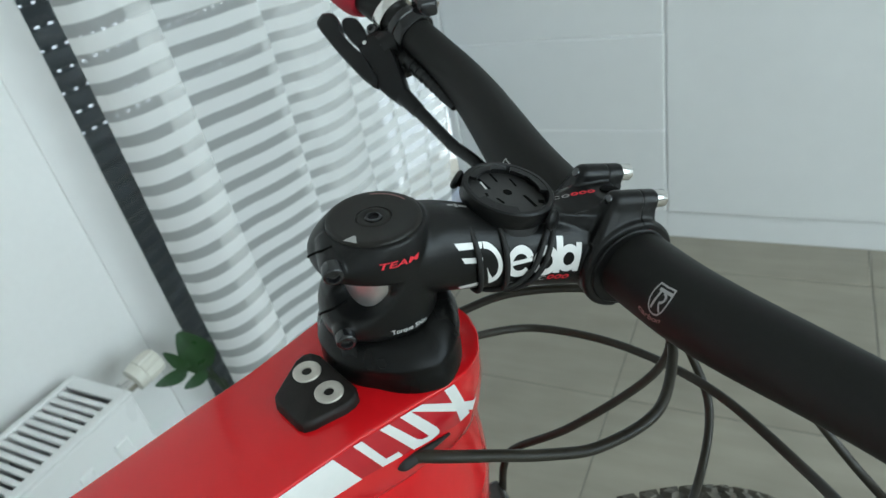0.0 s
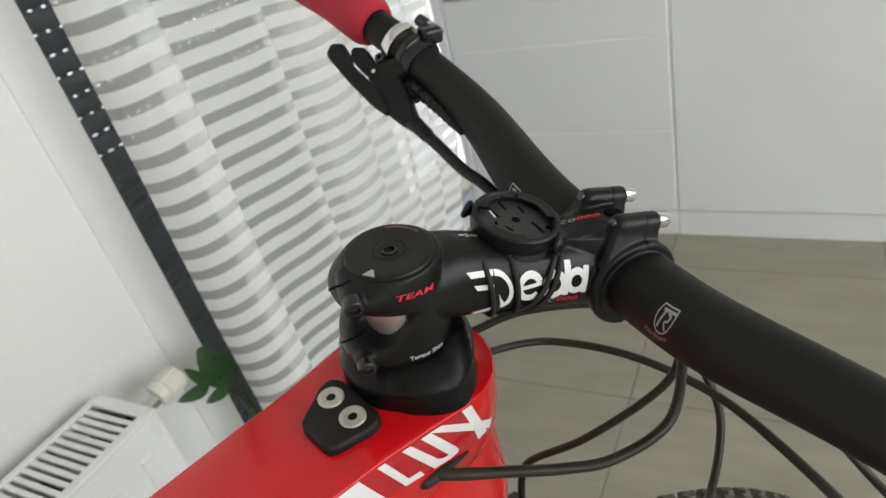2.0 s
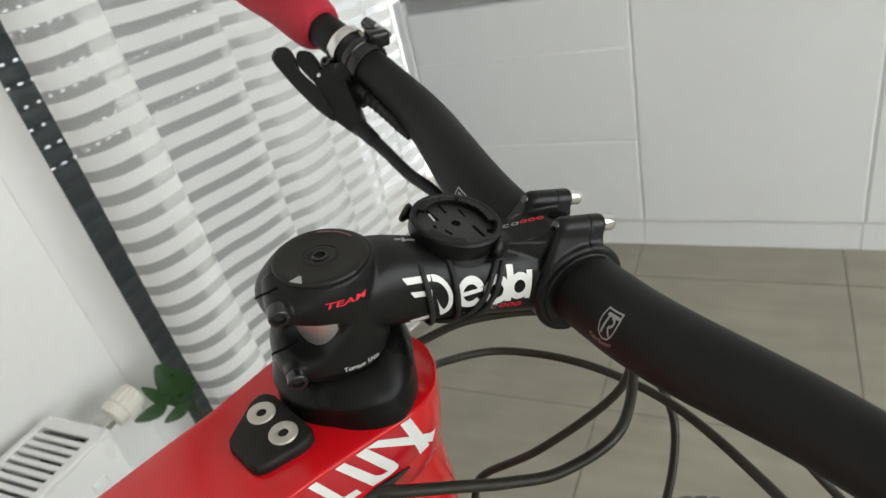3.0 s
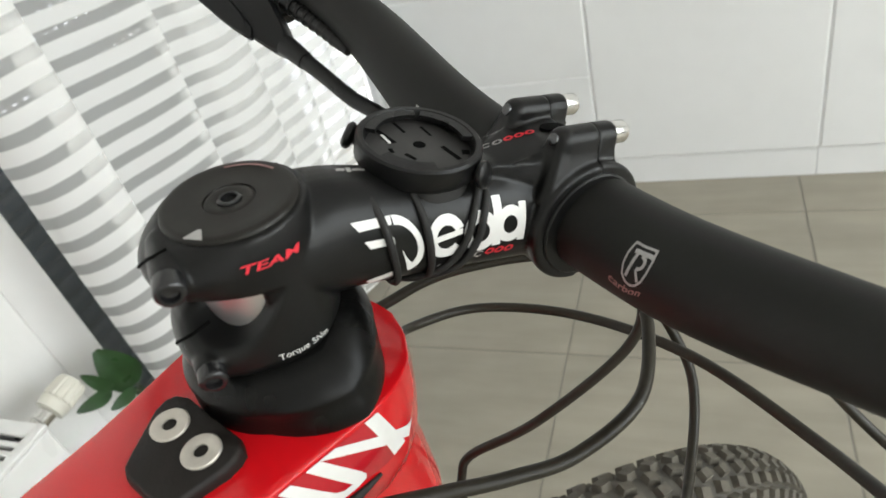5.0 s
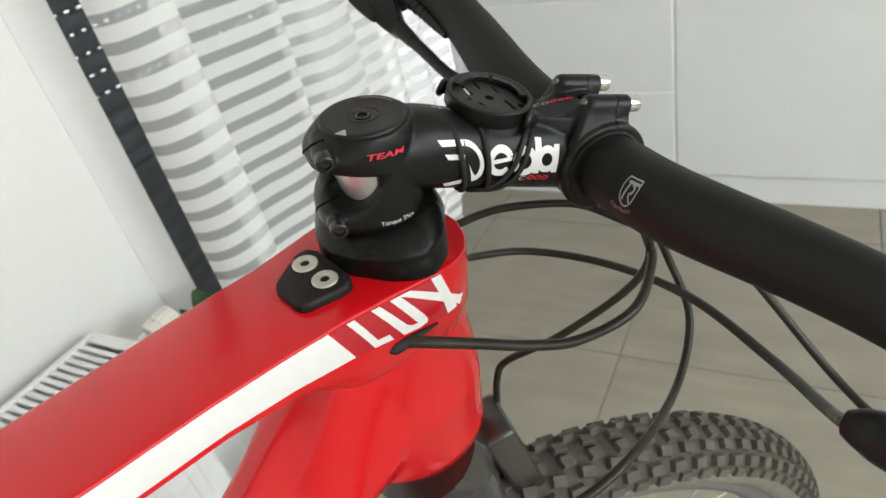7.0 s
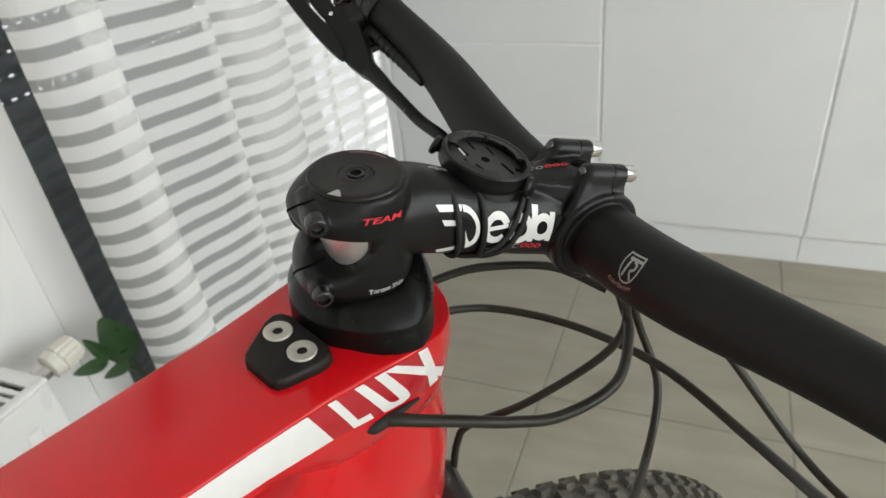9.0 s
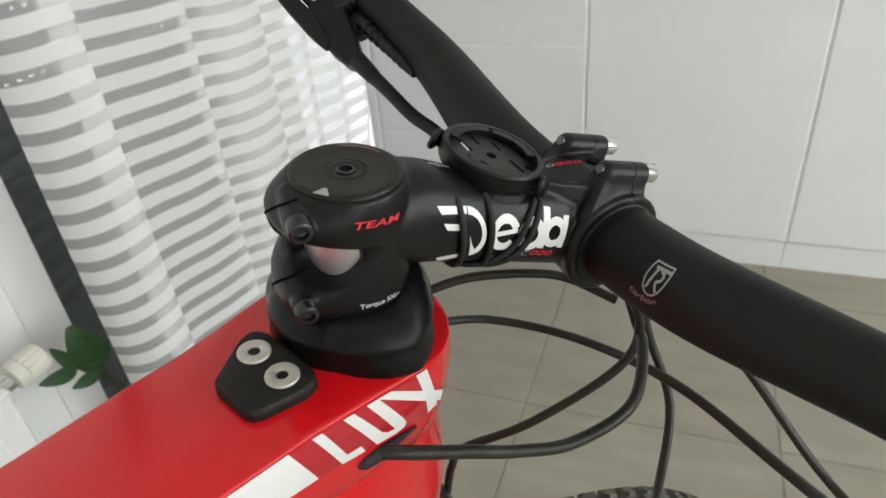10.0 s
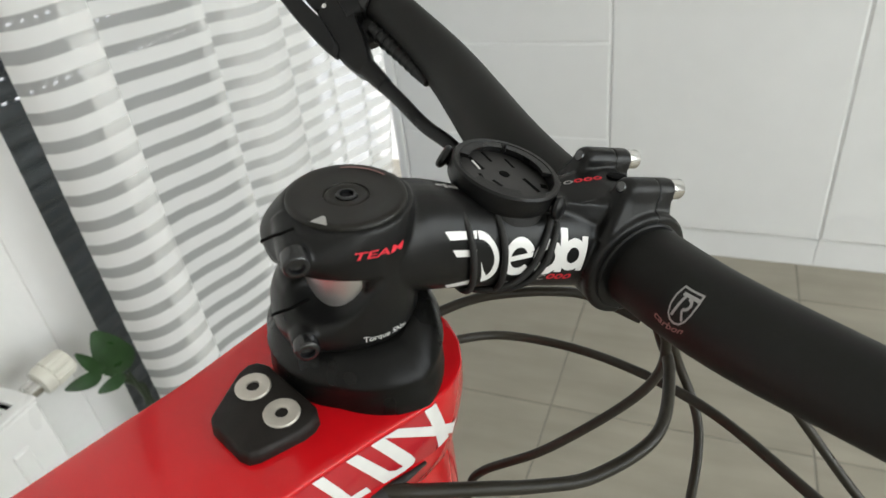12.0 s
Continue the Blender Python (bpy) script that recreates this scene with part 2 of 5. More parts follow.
def box(bm, lo, hi, bevel=0.0, seg=2, m=None):
    lo, hi = Vector(lo), Vector(hi)
    made = bmesh.ops.create_cube(bm, size=1.0, matrix=Matrix.Translation((lo + hi) / 2) @ Matrix.Diagonal((*(hi - lo), 1)))
    verts = made["verts"]
    if bevel:
        edges = list({e for v in verts for e in v.link_edges})
        made = bmesh.ops.bevel(bm, geom=edges, offset=bevel, segments=seg, profile=0.5, affect="EDGES")
        verts = list({v for f in made["faces"] for v in f.verts} | {v for v in verts if v.is_valid})
    if m is not None:
        bmesh.ops.transform(bm, matrix=m, verts=verts)
    return bm


def loft(bm, rings, cap=True, closed=True):
    rows = [[bm.verts.new(q) for q in ring] for ring in rings]
    n = len(rows[0])
    for a, b in zip(rows, rows[1:]):
        for i in range(n if closed else n - 1):
            j = (i + 1) % n
            bm.faces.new((a[i], a[j], b[j], b[i]))
    if cap and closed:
        bm.faces.new(rows[0][::-1])
        bm.faces.new(rows[-1])
    return bm


def frame_on(axis):
    axis = Vector(axis).normalized()
    return axis.to_track_quat("Z", "Y").to_matrix().to_4x4()


def lathe(bm, profile, centre=(0, 0, 0), axis=(0, 0, 1), seg=40, cap=True):
    """Turns (radius, height) pairs round an axis."""
    m = Matrix.Translation(centre) @ frame_on(axis)
    rings = [[m @ Vector((r * math.cos(2 * math.pi * i / seg), r * math.sin(2 * math.pi * i / seg), h)) for i in range(seg)] for r, h in profile]
    return loft(bm, rings, cap)


def curve_points(pts, n):
    """A smooth line through points, n steps for each stretch."""
    p = [Vector(q) for q in pts]
    p = [2 * p[0] - p[1], *p, 2 * p[-1] - p[-2]]
    out = []
    for a, b, c, d in zip(p, p[1:], p[2:], p[3:]):
        for k in range(n):
            t = k / n
            out.append(0.5 * (2 * b + (c - a) * t + (2 * a - 5 * b + 4 * c - d) * t * t + (3 * b - a - 3 * c + d) * t ** 3))
    return [*out, p[-2]]


def tube(bm, pts, radius, n=8, seg=12, flat=1.0):
    """A round hose along a smooth line; radius a number or one for each point."""
    line = curve_points(pts, n)
    rad = radius if isinstance(radius, (list, tuple)) else [radius] * len(pts)
    rad = [float(v) for v in np.interp(np.linspace(0, len(pts) - 1, len(line)), range(len(pts)), rad)]
    side, rings = None, []
    for k, q in enumerate(line):
        t = (line[min(k + 1, len(line) - 1)] - line[max(k - 1, 0)]).normalized()
        if side is None:
            side = t.orthogonal().normalized()
        side = (side - t * side.dot(t)).normalized()
        up = t.cross(side)
        rings.append([q + rad[k] * (math.cos(a) * side + flat * math.sin(a) * up) for a in (2 * math.pi * i / seg for i in range(seg))])
    return loft(bm, rings)


def soft_union(ob, voxel, rounds, factor=0.5):
    """Melts the overlapping forms of a casting into one skin with rounded inner corners."""
    r = ob.modifiers.new("skin", "REMESH")
    r.mode, r.voxel_size, r.use_smooth_shade = "VOXEL", voxel, True
    s = ob.modifiers.new("fillet", "SMOOTH")
    s.factor, s.iterations = factor, rounds
    return ob


def text_bm(body, size, shear=0.0, cell=0.0, bold=0.0):
    """Flat letters of Blender's own font, left on x = 0, baseline on y = 0, cut fine enough to bend."""
    cu = bpy.data.curves.new("letters", "FONT")
    cu.body, cu.size, cu.shear, cu.offset = body, size, shear, bold
    ob = bpy.data.objects.new("letters", cu)
    scene.collection.objects.link(ob)
    me = bpy.data.meshes.new_from_object(ob.evaluated_get(bpy.context.evaluated_depsgraph_get()))
    bm = bmesh.new()
    bm.from_mesh(me)
    bpy.data.objects.remove(ob)
    bpy.data.curves.remove(cu)
    bpy.data.meshes.remove(me)
    if cell:
        slice_up(bm, cell)
    return bm


def slice_up(bm, cell):
    for axis in (0, 1):
        vals = [v.co[axis] for v in bm.verts]
        k = math.floor(min(vals) / cell) + 1
        while k * cell < max(vals):
            co, no = [0, 0, 0], [0, 0, 0]
            co[axis], no[axis] = k * cell, 1
            bmesh.ops.bisect_plane(bm, geom=bm.verts[:] + bm.edges[:] + bm.faces[:], plane_co=co, plane_no=no)
            k += 1
    return bm


def poly(bm, pts):
    bm.faces.new([bm.verts.new((x, y, 0)) for x, y in pts])
    return bm


def arc_band(bm, cx, cy, r0, r1, a0, a1, n=24, sy=1.0):
    """A flat bow between two radii."""
    rows = [[bm.verts.new((cx + r * math.cos(a), cy + sy * r * math.sin(a), 0)) for r in (r0, r1)] for a in (radians(a0 + (a1 - a0) * k / n) for k in range(n + 1))]
    for a, b in zip(rows, rows[1:]):
        bm.faces.new((a[0], a[1], b[1], b[0]))
    return bm


def wrap(bm, place):
    """Bends flat print on to a surface: place(u, v) gives the point."""
    for v in bm.verts:
        v.co = place(v.co.x, v.co.y)
    return bm


def rounded(pts, cut=0.3, n=5):
    """A closed outline with its corners cut round."""
    out = []
    for a, b, c in zip(pts[-1:] + pts[:-1], pts, pts[1:] + pts[:1]):
        a, b, c = Vector(a), Vector(b), Vector(c)
        p, q = b.lerp(a, cut), b.lerp(c, cut)
        for k in range(n):
            t = k / (n - 1)
            out.append(p.lerp(b, t).lerp(b.lerp(q, t), t))
    return out


def thick_plate(bm, outline, m, back, front, edge=1.3):
    """A thick plate with eased edges, its outline in the plane of m."""
    ring = rounded(outline, 0.3, 4)
    mid = sum(ring, Vector((0, 0))) / len(ring)
    rings = []
    for k, h in ((0.88, back), (1.0, back + edge), (1.0, front - edge), (0.90, front)):
        rings.append([m @ Vector((*(mid + (q - mid) * k), h)) for q in ring])
    return loft(bm, rings)

# ---- the room ----
WX, CY, ROOM_E, ROOM_S, TOP = -0.86, 1.565, 2.40, -2.20, 2.50


def wall_box(name, lo, hi, material=WALL, label="smooth white painted room wall"):
    return single(name, box(bmesh.new(), lo, hi), material, label, "wall", "structure", smooth=0)


wall_box("wall_north", (WX - 0.35, 2.17, 0), (ROOM_E + 0.2, 2.35, TOP))
wall_box("wall_south", (WX - 0.35, ROOM_S - 0.2, 0), (ROOM_E + 0.2, ROOM_S, TOP))


def wall_with_opening(name, x0, x1, y0, y1, oy0, oy1, oz0, oz1):
    bm = bmesh.new()
    box(bm, (x0, y0, 0), (x1, oy0, TOP))
    box(bm, (x0, oy1, 0), (x1, y1, TOP))
    box(bm, (x0, oy0, oz1), (x1, oy1, TOP))
    if oz0 > 0:
        box(bm, (x0, oy0, 0), (x1, oy1, oz0))
    return single(name, bm, WALL, "white painted wall with an opening", "wall", "structure", smooth=0)


def west_wall():
    bm = bmesh.new()
    for y0, y1, z0 in ((ROOM_S, 0.375, 0), (0.375, 1.06, 2.25), (1.06, 1.22, 0), (1.22, 2.05, 2.25), (2.05, 2.17, 0)):
        box(bm, (WX - 0.30, y0, z0), (WX, y1, TOP))
    return single("wall_west", bm, WALL, "white painted wall with two tall openings", "wall", "structure", smooth=0)


west_wall()
# the opening is added, out of view, to suit the fill lamp
wall_with_opening("wall_east", ROOM_E, ROOM_E + 0.25, ROOM_S, 2.17, -1.9, 1.2, 0.0, 2.2)
single("ceiling", box(bmesh.new(), (WX - 0.35, ROOM_S - 0.2, TOP), (ROOM_E + 0.25, 2.35, TOP + 0.15)), CEIL, "plain white painted ceiling", "ceiling", "structure", smooth=0)


def window_unit(name, x0, x1, y0, y1, z0, z1, bar, label, glass_x, bevel=0.003):
    win = thing(name, ((x0 + x1) / 2, (y0 + y1) / 2, z0), label, "window", kind="structure")
    for nm, lo, hi in (("frame_jamb", (x0, y0, z0), (x1, y0 + bar, z1)), ("frame_jamb", (x0, y1 - bar, z0), (x1, y1, z1)),
                       ("frame_head", (x0, y0 + bar, z1 - bar), (x1, y1 - bar, z1)), ("frame_foot", (x0, y0 + bar, z0), (x1, y1 - bar, z0 + bar))):
        part(nm, box(bmesh.new(), lo, hi, bevel), PVC, win)
    pane = part("pane", box(bmesh.new(), (glass_x - 0.003, y0 + bar - 0.005, z0 + bar - 0.005), (glass_x + 0.003, y1 - bar + 0.005, z1 - bar + 0.005)), GLASS, win, "clear window glass", smooth=0)
    pane.visible_shadow = False
    return win


window_unit("window_1", WX - 0.06, WX + 0.003, 0.3752, 1.0598, 0.004, 2.247, 0.073, "white plastic balcony door, its shutter let down", WX - 0.03, 0.002)
window_unit("window_3", WX - 0.06, WX + 0.0012, 1.2202, 2.0498, 0.004, 2.247, 0.05, "white plastic side light behind the curtain", WX - 0.03, 0.0006)
# added glazed door, out of view, framing the fill lamp's opening
window_unit("added_window", ROOM_E + 0.10, ROOM_E + 0.16, -1.898, 1.198, 0.003, 2.197, 0.07, "added white plastic glazed door, out of view, around the fill light", ROOM_E + 0.13)

# roller shutter outside the balcony door: shut slats below, slats with light slots above
shutter = thing("roller_shutter", (WX - 0.12, 0.74, 0.0), "dark grey roller shutter with rows of light slots", "shutter")
PITCH, SLOT_FROM = 0.0365, 0.775
for k in range(61):
    z = k * PITCH
    bm = bmesh.new()
    tall = 0.44 if SLOT_FROM - PITCH < z < 1.5 else 0.46
    prof = [(0.004 * math.cos(a) + 0.001, z + 0.5 * PITCH + tall * PITCH * math.sin(a)) for a in (radians(-90 + 18 * i) for i in range(11))]
    prof += [(x - 0.008 if i else x - 0.004, h) for i, (x, h) in enumerate(prof[::-1])]
    loft(bm, [[(WX - 0.12 + x, y, h) for x, h in prof] for y in (0.385, 1.05)])
    if z < SLOT_FROM:
        box(bm, (WX - 0.123, 0.385, z - 0.003), (WX - 0.119, 1.05, z + 0.003))
    elif z < 1.5:
        for j in range(27):
            y = 0.40 + 0.026 * j + (0.013 if k % 2 else 0)
            if y < 1.03:
                box(bm, (WX - 0.123, y, z - 0.003), (WX - 0.119, y + 0.0135 + 0.003 * ((k * 7 + j * 3) % 4 > 1), z + 0.003))
    else:
        box(bm, (WX - 0.123, 0.385, z - 0.003), (WX - 0.119, 1.05, z + 0.003))
    part("slat", bm, SHUTTER, shutter, smooth=50)

# balcony outside
single("ground", box(bmesh.new(), (-60, -60, -0.5), (WX - 0.36, 60, -0.06)), GROUND, "pale paved ground outside the balcony door", "ground", "structure", smooth=0)

# ---- white cabinets along the north side ----
FZ0, FZ1 = 0.088, 0.755


def front(bm, x0, x1, z0, z1):
    return box(bm, (x0 + 0.0030, CY, z0 + 0.0017), (x1 - 0.0030, CY + 0.019, z1 - 0.0017), 0.0036, 4)


def cabinet(x0, x1, label, levels, door_name):
    cab = thing("cabinet", ((x0 + x1) / 2, CY + 0.3, 0.0), label, "cabinet", "white cabinets in a row")
    part("carcass", box(bmesh.new(), (x0 + 0.0004, CY + 0.0032, FZ0), (x1 - 0.001, 2.16, FZ1)), CARCASS, cab, "white cabinet body behind the fronts", smooth=0)
    part("handle_channel", box(bmesh.new(), (x0 + 0.001, CY + 0.022, FZ1 + 0.0005), (x1 - 0.001, 2.15, 0.795)), CHANNEL, cab, "grey recessed grip channel above the fronts", smooth=0)
    part("plinth", box(bmesh.new(), (x0 + 0.0005, CY + 0.010, 0.0), (x1 - 0.0005, CY + 0.026, FZ0 - 0.005), 0.001), LACQUER, cab, "white plinth board")
    for z0, z1 in zip(levels, levels[1:]):
        part(door_name, front(bmesh.new(), x0, x1, z0, z1), LACQUER, cab)
    return cab


cabinet(-0.785, -0.165, "white lacquered cabinet with three plain drawers", (FZ0, 0.345, 0.608, FZ1), "drawer_front")
cabinet(-0.165, 0.388, "white lacquered cabinet with one tall door", (FZ0, FZ1), "door")
cabinet(0.388, 0.988, "white lacquered cabinet with one plain door", (FZ0, FZ1), "door")
cabinet(0.988, 1.588, "white lacquered cabinet with one plain door", (FZ0, FZ1), "door")
single("end_panel", box(bmesh.new(), (-0.814, CY - 0.006, 0.0), (-0.7865, 2.16, 0.795), 0.002), LACQUER, "white end panel beside the row of cabinets", "panel")
single("worktop", box(bmesh.new(), (-0.785, CY - 0.012, 0.7955), (1.588, 2.165, 0.833), 0.003), WOOD_TOP, "grey worktop lying over the white cabinets", "worktop")

# ---- curtain ----
def curtain():
    bm = bmesh.new()
    uvl = bm.loops.layers.uv.new("cloth")
    # deep pleats: each panel ends in a turn back behind itself
    line = [(-0.022, 0.408), (0.002, 0.413), (0.025, 0.431), (0.039, 0.459), (0.044, 0.487), (0.040, 0.507), (0.026, 0.513), (0.008, 0.509), (-0.008, 0.503), (-0.019, 0.508), (-0.022, 0.530), (-0.020, 0.560),
            (-0.016, 0.600), (0.000, 0.655), (0.009, 0.700), (0.012, 0.728), (0.008, 0.741), (-0.006, 0.743), (-0.018, 0.744), (-0.027, 0.752), (-0.028, 0.780),
            (-0.020, 0.802), (-0.004, 0.830), (0.006, 0.870), (0.008, 0.915), (0.004, 0.945), (-0.006, 0.956), (-0.018, 0.955), (-0.027, 0.962), (-0.027, 0.985), (-0.014, 1.020), (-0.004, 1.055), (-0.001, 1.085),
            (-0.006, 1.098), (-0.016, 1.098), (-0.023, 1.106), (-0.022, 1.130), (-0.012, 1.165), (-0.004, 1.200), (-0.006, 1.222), (-0.016, 1.228), (-0.024, 1.238), (-0.022, 1.265), (-0.012, 1.300),
            (-0.006, 1.325), (-0.010, 1.348), (-0.020, 1.356)]
    prof = [(q.x, q.y) for q in curve_points([(x, y, 0) for x, y in line], 4)]
    along, last, us = 0.0, None, []
    for q in prof:
        along += math.dist(q, last) if last else 0
        us.append(along)
        last = q
    levels = [0.03 + 2.37 * k / 90 for k in range(91)]
    rows = []
    for z in levels:
        row = []
        for i, (x, y) in enumerate(prof):
            y = y if y < 0.75 else 0.75 + (y - 0.75) * (0.71 + 0.29 * min(1.0, z / 0.5) ** 0.7)
            sway = 0.006 * math.sin(3.1 * z + 5 * y) + 0.004 * noise.noise((y * 6, z * 2.5, 0.3))
            row.append(bm.verts.new((-0.700 + x * (1.0 + 0.12 * math.sin(2.0 * z + 3 * y)) + sway, y + 0.004 * noise.noise((y * 4, z * 3, 7.0)), z)))
        rows.append(row)
    for j, (ra, rb) in enumerate(zip(rows, rows[1:])):
        for i in range(len(prof) - 1):
            f = bm.faces.new((ra[i], ra[i + 1], rb[i + 1], rb[i]))
            for lp, (ii, jj) in zip(f.loops, ((i, j), (i + 1, j), (i + 1, j + 1), (i, j + 1))):
                y = prof[ii][1]
                sag = 0.010 * noise.noise((y * 5.0, 2.0, 0.0)) + 0.004 * math.sin(9 * y)
                lp[uvl].uv = (us[ii], levels[jj] + sag)
    return single("curtain", bm, CLOTH, "white sheer curtain with woven horizontal stripes, hanging in folds", "curtain", smooth=80)


curtain()

# ---- radiator ----
def radiator():
    x0, x1, y0, y1, zt = -0.830, -0.694, -1.05, 0.228, 0.525
    rad = thing("radiator", (-0.775, -0.4, 0.0), "white panel radiator with a slotted top grille on the wall", "radiator")
    part("front_panel", box(bmesh.new(), (x1 - 0.012, y0, 0.10), (x1, y1, zt - 0.002), 0.004, 3), ENAMEL, rad)
    part("back_panel", box(bmesh.new(), (x0, y0, 0.10), (x0 + 0.012, y1, zt - 0.002), 0.004, 3), ENAMEL, rad)
    for y in (y0, y1 - 0.004):
        part("side_cover", box(bmesh.new(), (x0 + 0.013, y, 0.12), (x1 - 0.013, y + 0.004, zt), 0.001), ENAMEL, rad)
    bm = bmesh.new()
    for i in range(14):
        y = y1 - 0.05 - i * 0.09
        box(bm, (x0 + 0.016, y, 0.13), (x1 - 0.016, y + 0.002, zt - 0.03))
    part("convector_fins", bm, RAD_DARK, rad, "dull grey convector fins", smooth=0)
    part("grille_rail", box(bmesh.new(), (x1 - 0.016, y0, zt - 0.001), (x1 + 0.001, y1 + 0.001, zt + 0.006), 0.002), ENAMEL, rad)
    part("grille_rail", box(bmesh.new(), (x0 - 0.001, y0, zt - 0.001), (x0 + 0.012, y1 + 0.001, zt + 0.006), 0.002), ENAMEL, rad)
    part("grille_end", box(bmesh.new(), (x0 + 0.012, y1 - 0.020, zt - 0.001), (x1 - 0.016, y1 + 0.001, zt + 0.005), 0.001), ENAMEL, rad)
    y = y1 - 0.032
    while y > y0 + 0.03:
        part("grille_bar", box(bmesh.new(), (x0 + 0.010, y - 0.0042, zt - 0.004), (x1 - 0.014, y + 0.0038, zt + 0.0035), 0.0013), ENAMEL, rad)
        y -= 0.0141
    for i in range(12):
        yy = y1 - 0.050 - 0.060 * i
        part("panel_rib", box(bmesh.new(), (x1 - 0.004, yy - 0.012, 0.14), (x1 + 0.0045, yy + 0.012, zt - 0.045), 0.004, 3), ENAMEL, rad)
    for y in (y1 - 0.12, y0 + 0.12):
        part("foot_bracket", box(bmesh.new(), (WX + 0.001, y - 0.02, 0.0), (x0 + 0.04, y + 0.02, 0.14), 0.003), ENAMEL, rad)
    head = part("valve_body", lathe(bmesh.new(), [(0.011, 0), (0.011, 0.03), (0.013, 0.032), (0.013, 0.051)], (-0.772, y1 - 0.004, 0.486), (0.0, 1.0, 0.0), 20), SILVER, rad, "chrome valve body")
    bm = bmesh.new()
    m = Matrix.Translation((-0.772, y1 + 0.048, 0.487)) @ frame_on((0.10, 0.96, 0.12))
    seg, rings = 48, []
    for r, h in ((0.014, 0), (0.021, 0.002), (0.0225, 0.012), (0.0225, 0.016), (0.021, 0.0175), (0.0235, 0.020), (0.0225, 0.046), (0.020, 0.052), (0.012, 0.0545)):
        groove = 0.0022 if 0.019 < h < 0.05 else 0.0
        rings.append([m @ Vector(((r - groove * (i % 4 == 0)) * math.cos(2 * math.pi * i / seg), (r - groove * (i % 4 == 0)) * math.sin(2 * math.pi * i / seg), h)) for i in range(seg)])
    part("thermostat_head", loft(bm, rings), VALVE, rad, "ivory plastic thermostat head with ribs", smooth=30)
    return rad


radiator()

# ---- potted plant by the balcony door ----
def leaf_bm(base, tip, face, width):
    """A pointed oval leaf from base to tip, its upper side towards face, with a folded midrib."""
    base, tip = Vector(base), Vector(tip)
    ax = tip - base
    up = Vector(face).normalized()
    side = ax.normalized().cross(up).normalized()
    up = side.cross(ax.normalized())
    bm = bmesh.new()
    top, low = [], []
    for k in range(11):
        s = k / 10
        w = width * (math.sin(math.pi * min(1, 0.03 + 0.95 * s)) ** 0.62) * (1.08 - 0.25 * s)
        mid = base + ax * s + up * (0.10 * ax.length * math.sin(math.pi * s))
        row = [mid + side * (w * j) + up * (0.16 * w * abs(j)) for j in (-1, -0.6, -0.2, 0, 0.2, 0.6, 1)]
        top.append([bm.verts.new(q) for q in row])
        low.append([bm.verts.new(q - up * 0.0007) for q in row])
    for a, b in zip(top, top[1:]):
        for i in range(6):
            bm.faces.new((a[i], a[i + 1], b[i + 1], b[i]))
    for a, b in zip(low, low[1:]):
        for i in range(6):
            bm.faces.new((a[i + 1], a[i], b[i], b[i + 1]))
    for e in (0, 6):
        for k in range(10):
            bm.faces.new((top[k][e], top[k + 1][e], low[k + 1][e], low[k][e]))
    return bm


def plant():
    px, py = -0.695, 0.335
    pot = thing("potted_plant", (px, py, 0), "green glossy-leaved plant in a white pot on the floor", "plant")
    part("pot", lathe(bmesh.new(), [(0.034, 0), (0.040, 0.005), (0.047, 0.11), (0.049, 0.116), (0.045, 0.116), (0.043, 0.10)], (px, py, 0), seg=36), POT, pot, "white glazed pot")
    part("soil", lathe(bmesh.new(), [(0.0425, 0.095), (0.0425, 0.102), (0.03, 0.105)], (px, py, 0), seg=24), SOIL, pot, "dark potting soil")
    for pts, leaves in STALKS:
        part("stalk", tube(bmesh.new(), [(px, py, 0.10), *pts], [0.008, 0.007, 0.005, 0.0022], 6, 10), STALK, pot)
        for base, tip, width in leaves:
            part("leaf", leaf_bm(base, tip, (0.78, -0.45, 0.45), width), LEAF, pot)


STALKS = [
    ([(-0.775, 0.430, 0.245), (-0.775, 0.423, 0.310), (-0.762, 0.404, 0.400)], [
        ((-0.761, 0.400, 0.406), (-0.757, 0.376, 0.508), 0.030)]),
    ([(-0.775, 0.423, 0.310), (-0.775, 0.414, 0.359), (-0.761, 0.366, 0.430)], [
        ((-0.760, 0.366, 0.432), (-0.757, 0.336, 0.497), 0.0115), ((-0.760, 0.360, 0.434), (-0.757, 0.298, 0.459), 0.0125)]),
    ([(-0.775, 0.430, 0.245), (-0.775, 0.414, 0.359), (-0.762, 0.396, 0.400)], [
        ((-0.761, 0.394, 0.400), (-0.757, 0.340, 0.413), 0.0115)]),
]
plant()

# ---- the bicycle ----
# Two frames in millimetres: BAR turns with the fork (x ahead along the stem, y left, z up the steerer), FRM stays with the red frame.
AXES = Matrix(((0.60034, -0.78526, 0.15154), (0.79607, 0.60491, -0.01915), (-0.07663, 0.13213, 0.98827))).to_4x4()
HEAD = Matrix.Translation((0, 0, 1.012)) @ AXES
BAR = HEAD @ pose(0, 0, 0, 0, 0, -5.7) @ Matrix.Scale(0.001, 4)
FRM = HEAD @ pose(0, 0, 0, 0, 0, 15.5) @ Matrix.Scale(0.001, 4)
AXLE = Vector((55, 0, -652))
bike_foot = BAR @ AXLE
bike = thing("bicycle", (bike_foot.x, bike_foot.y, 0.0), "red mountain bike with black stem, bars and knobbly tyre", "bicycle")


def hpart(name, bm, material, parent=bike, label="", smooth=40):
    return part(name, bm, material, parent, label, BAR, smooth)


def fpart(name, bm, material, parent=bike, label="", smooth=40):
    return part(name, bm, material, parent, label, FRM, smooth)


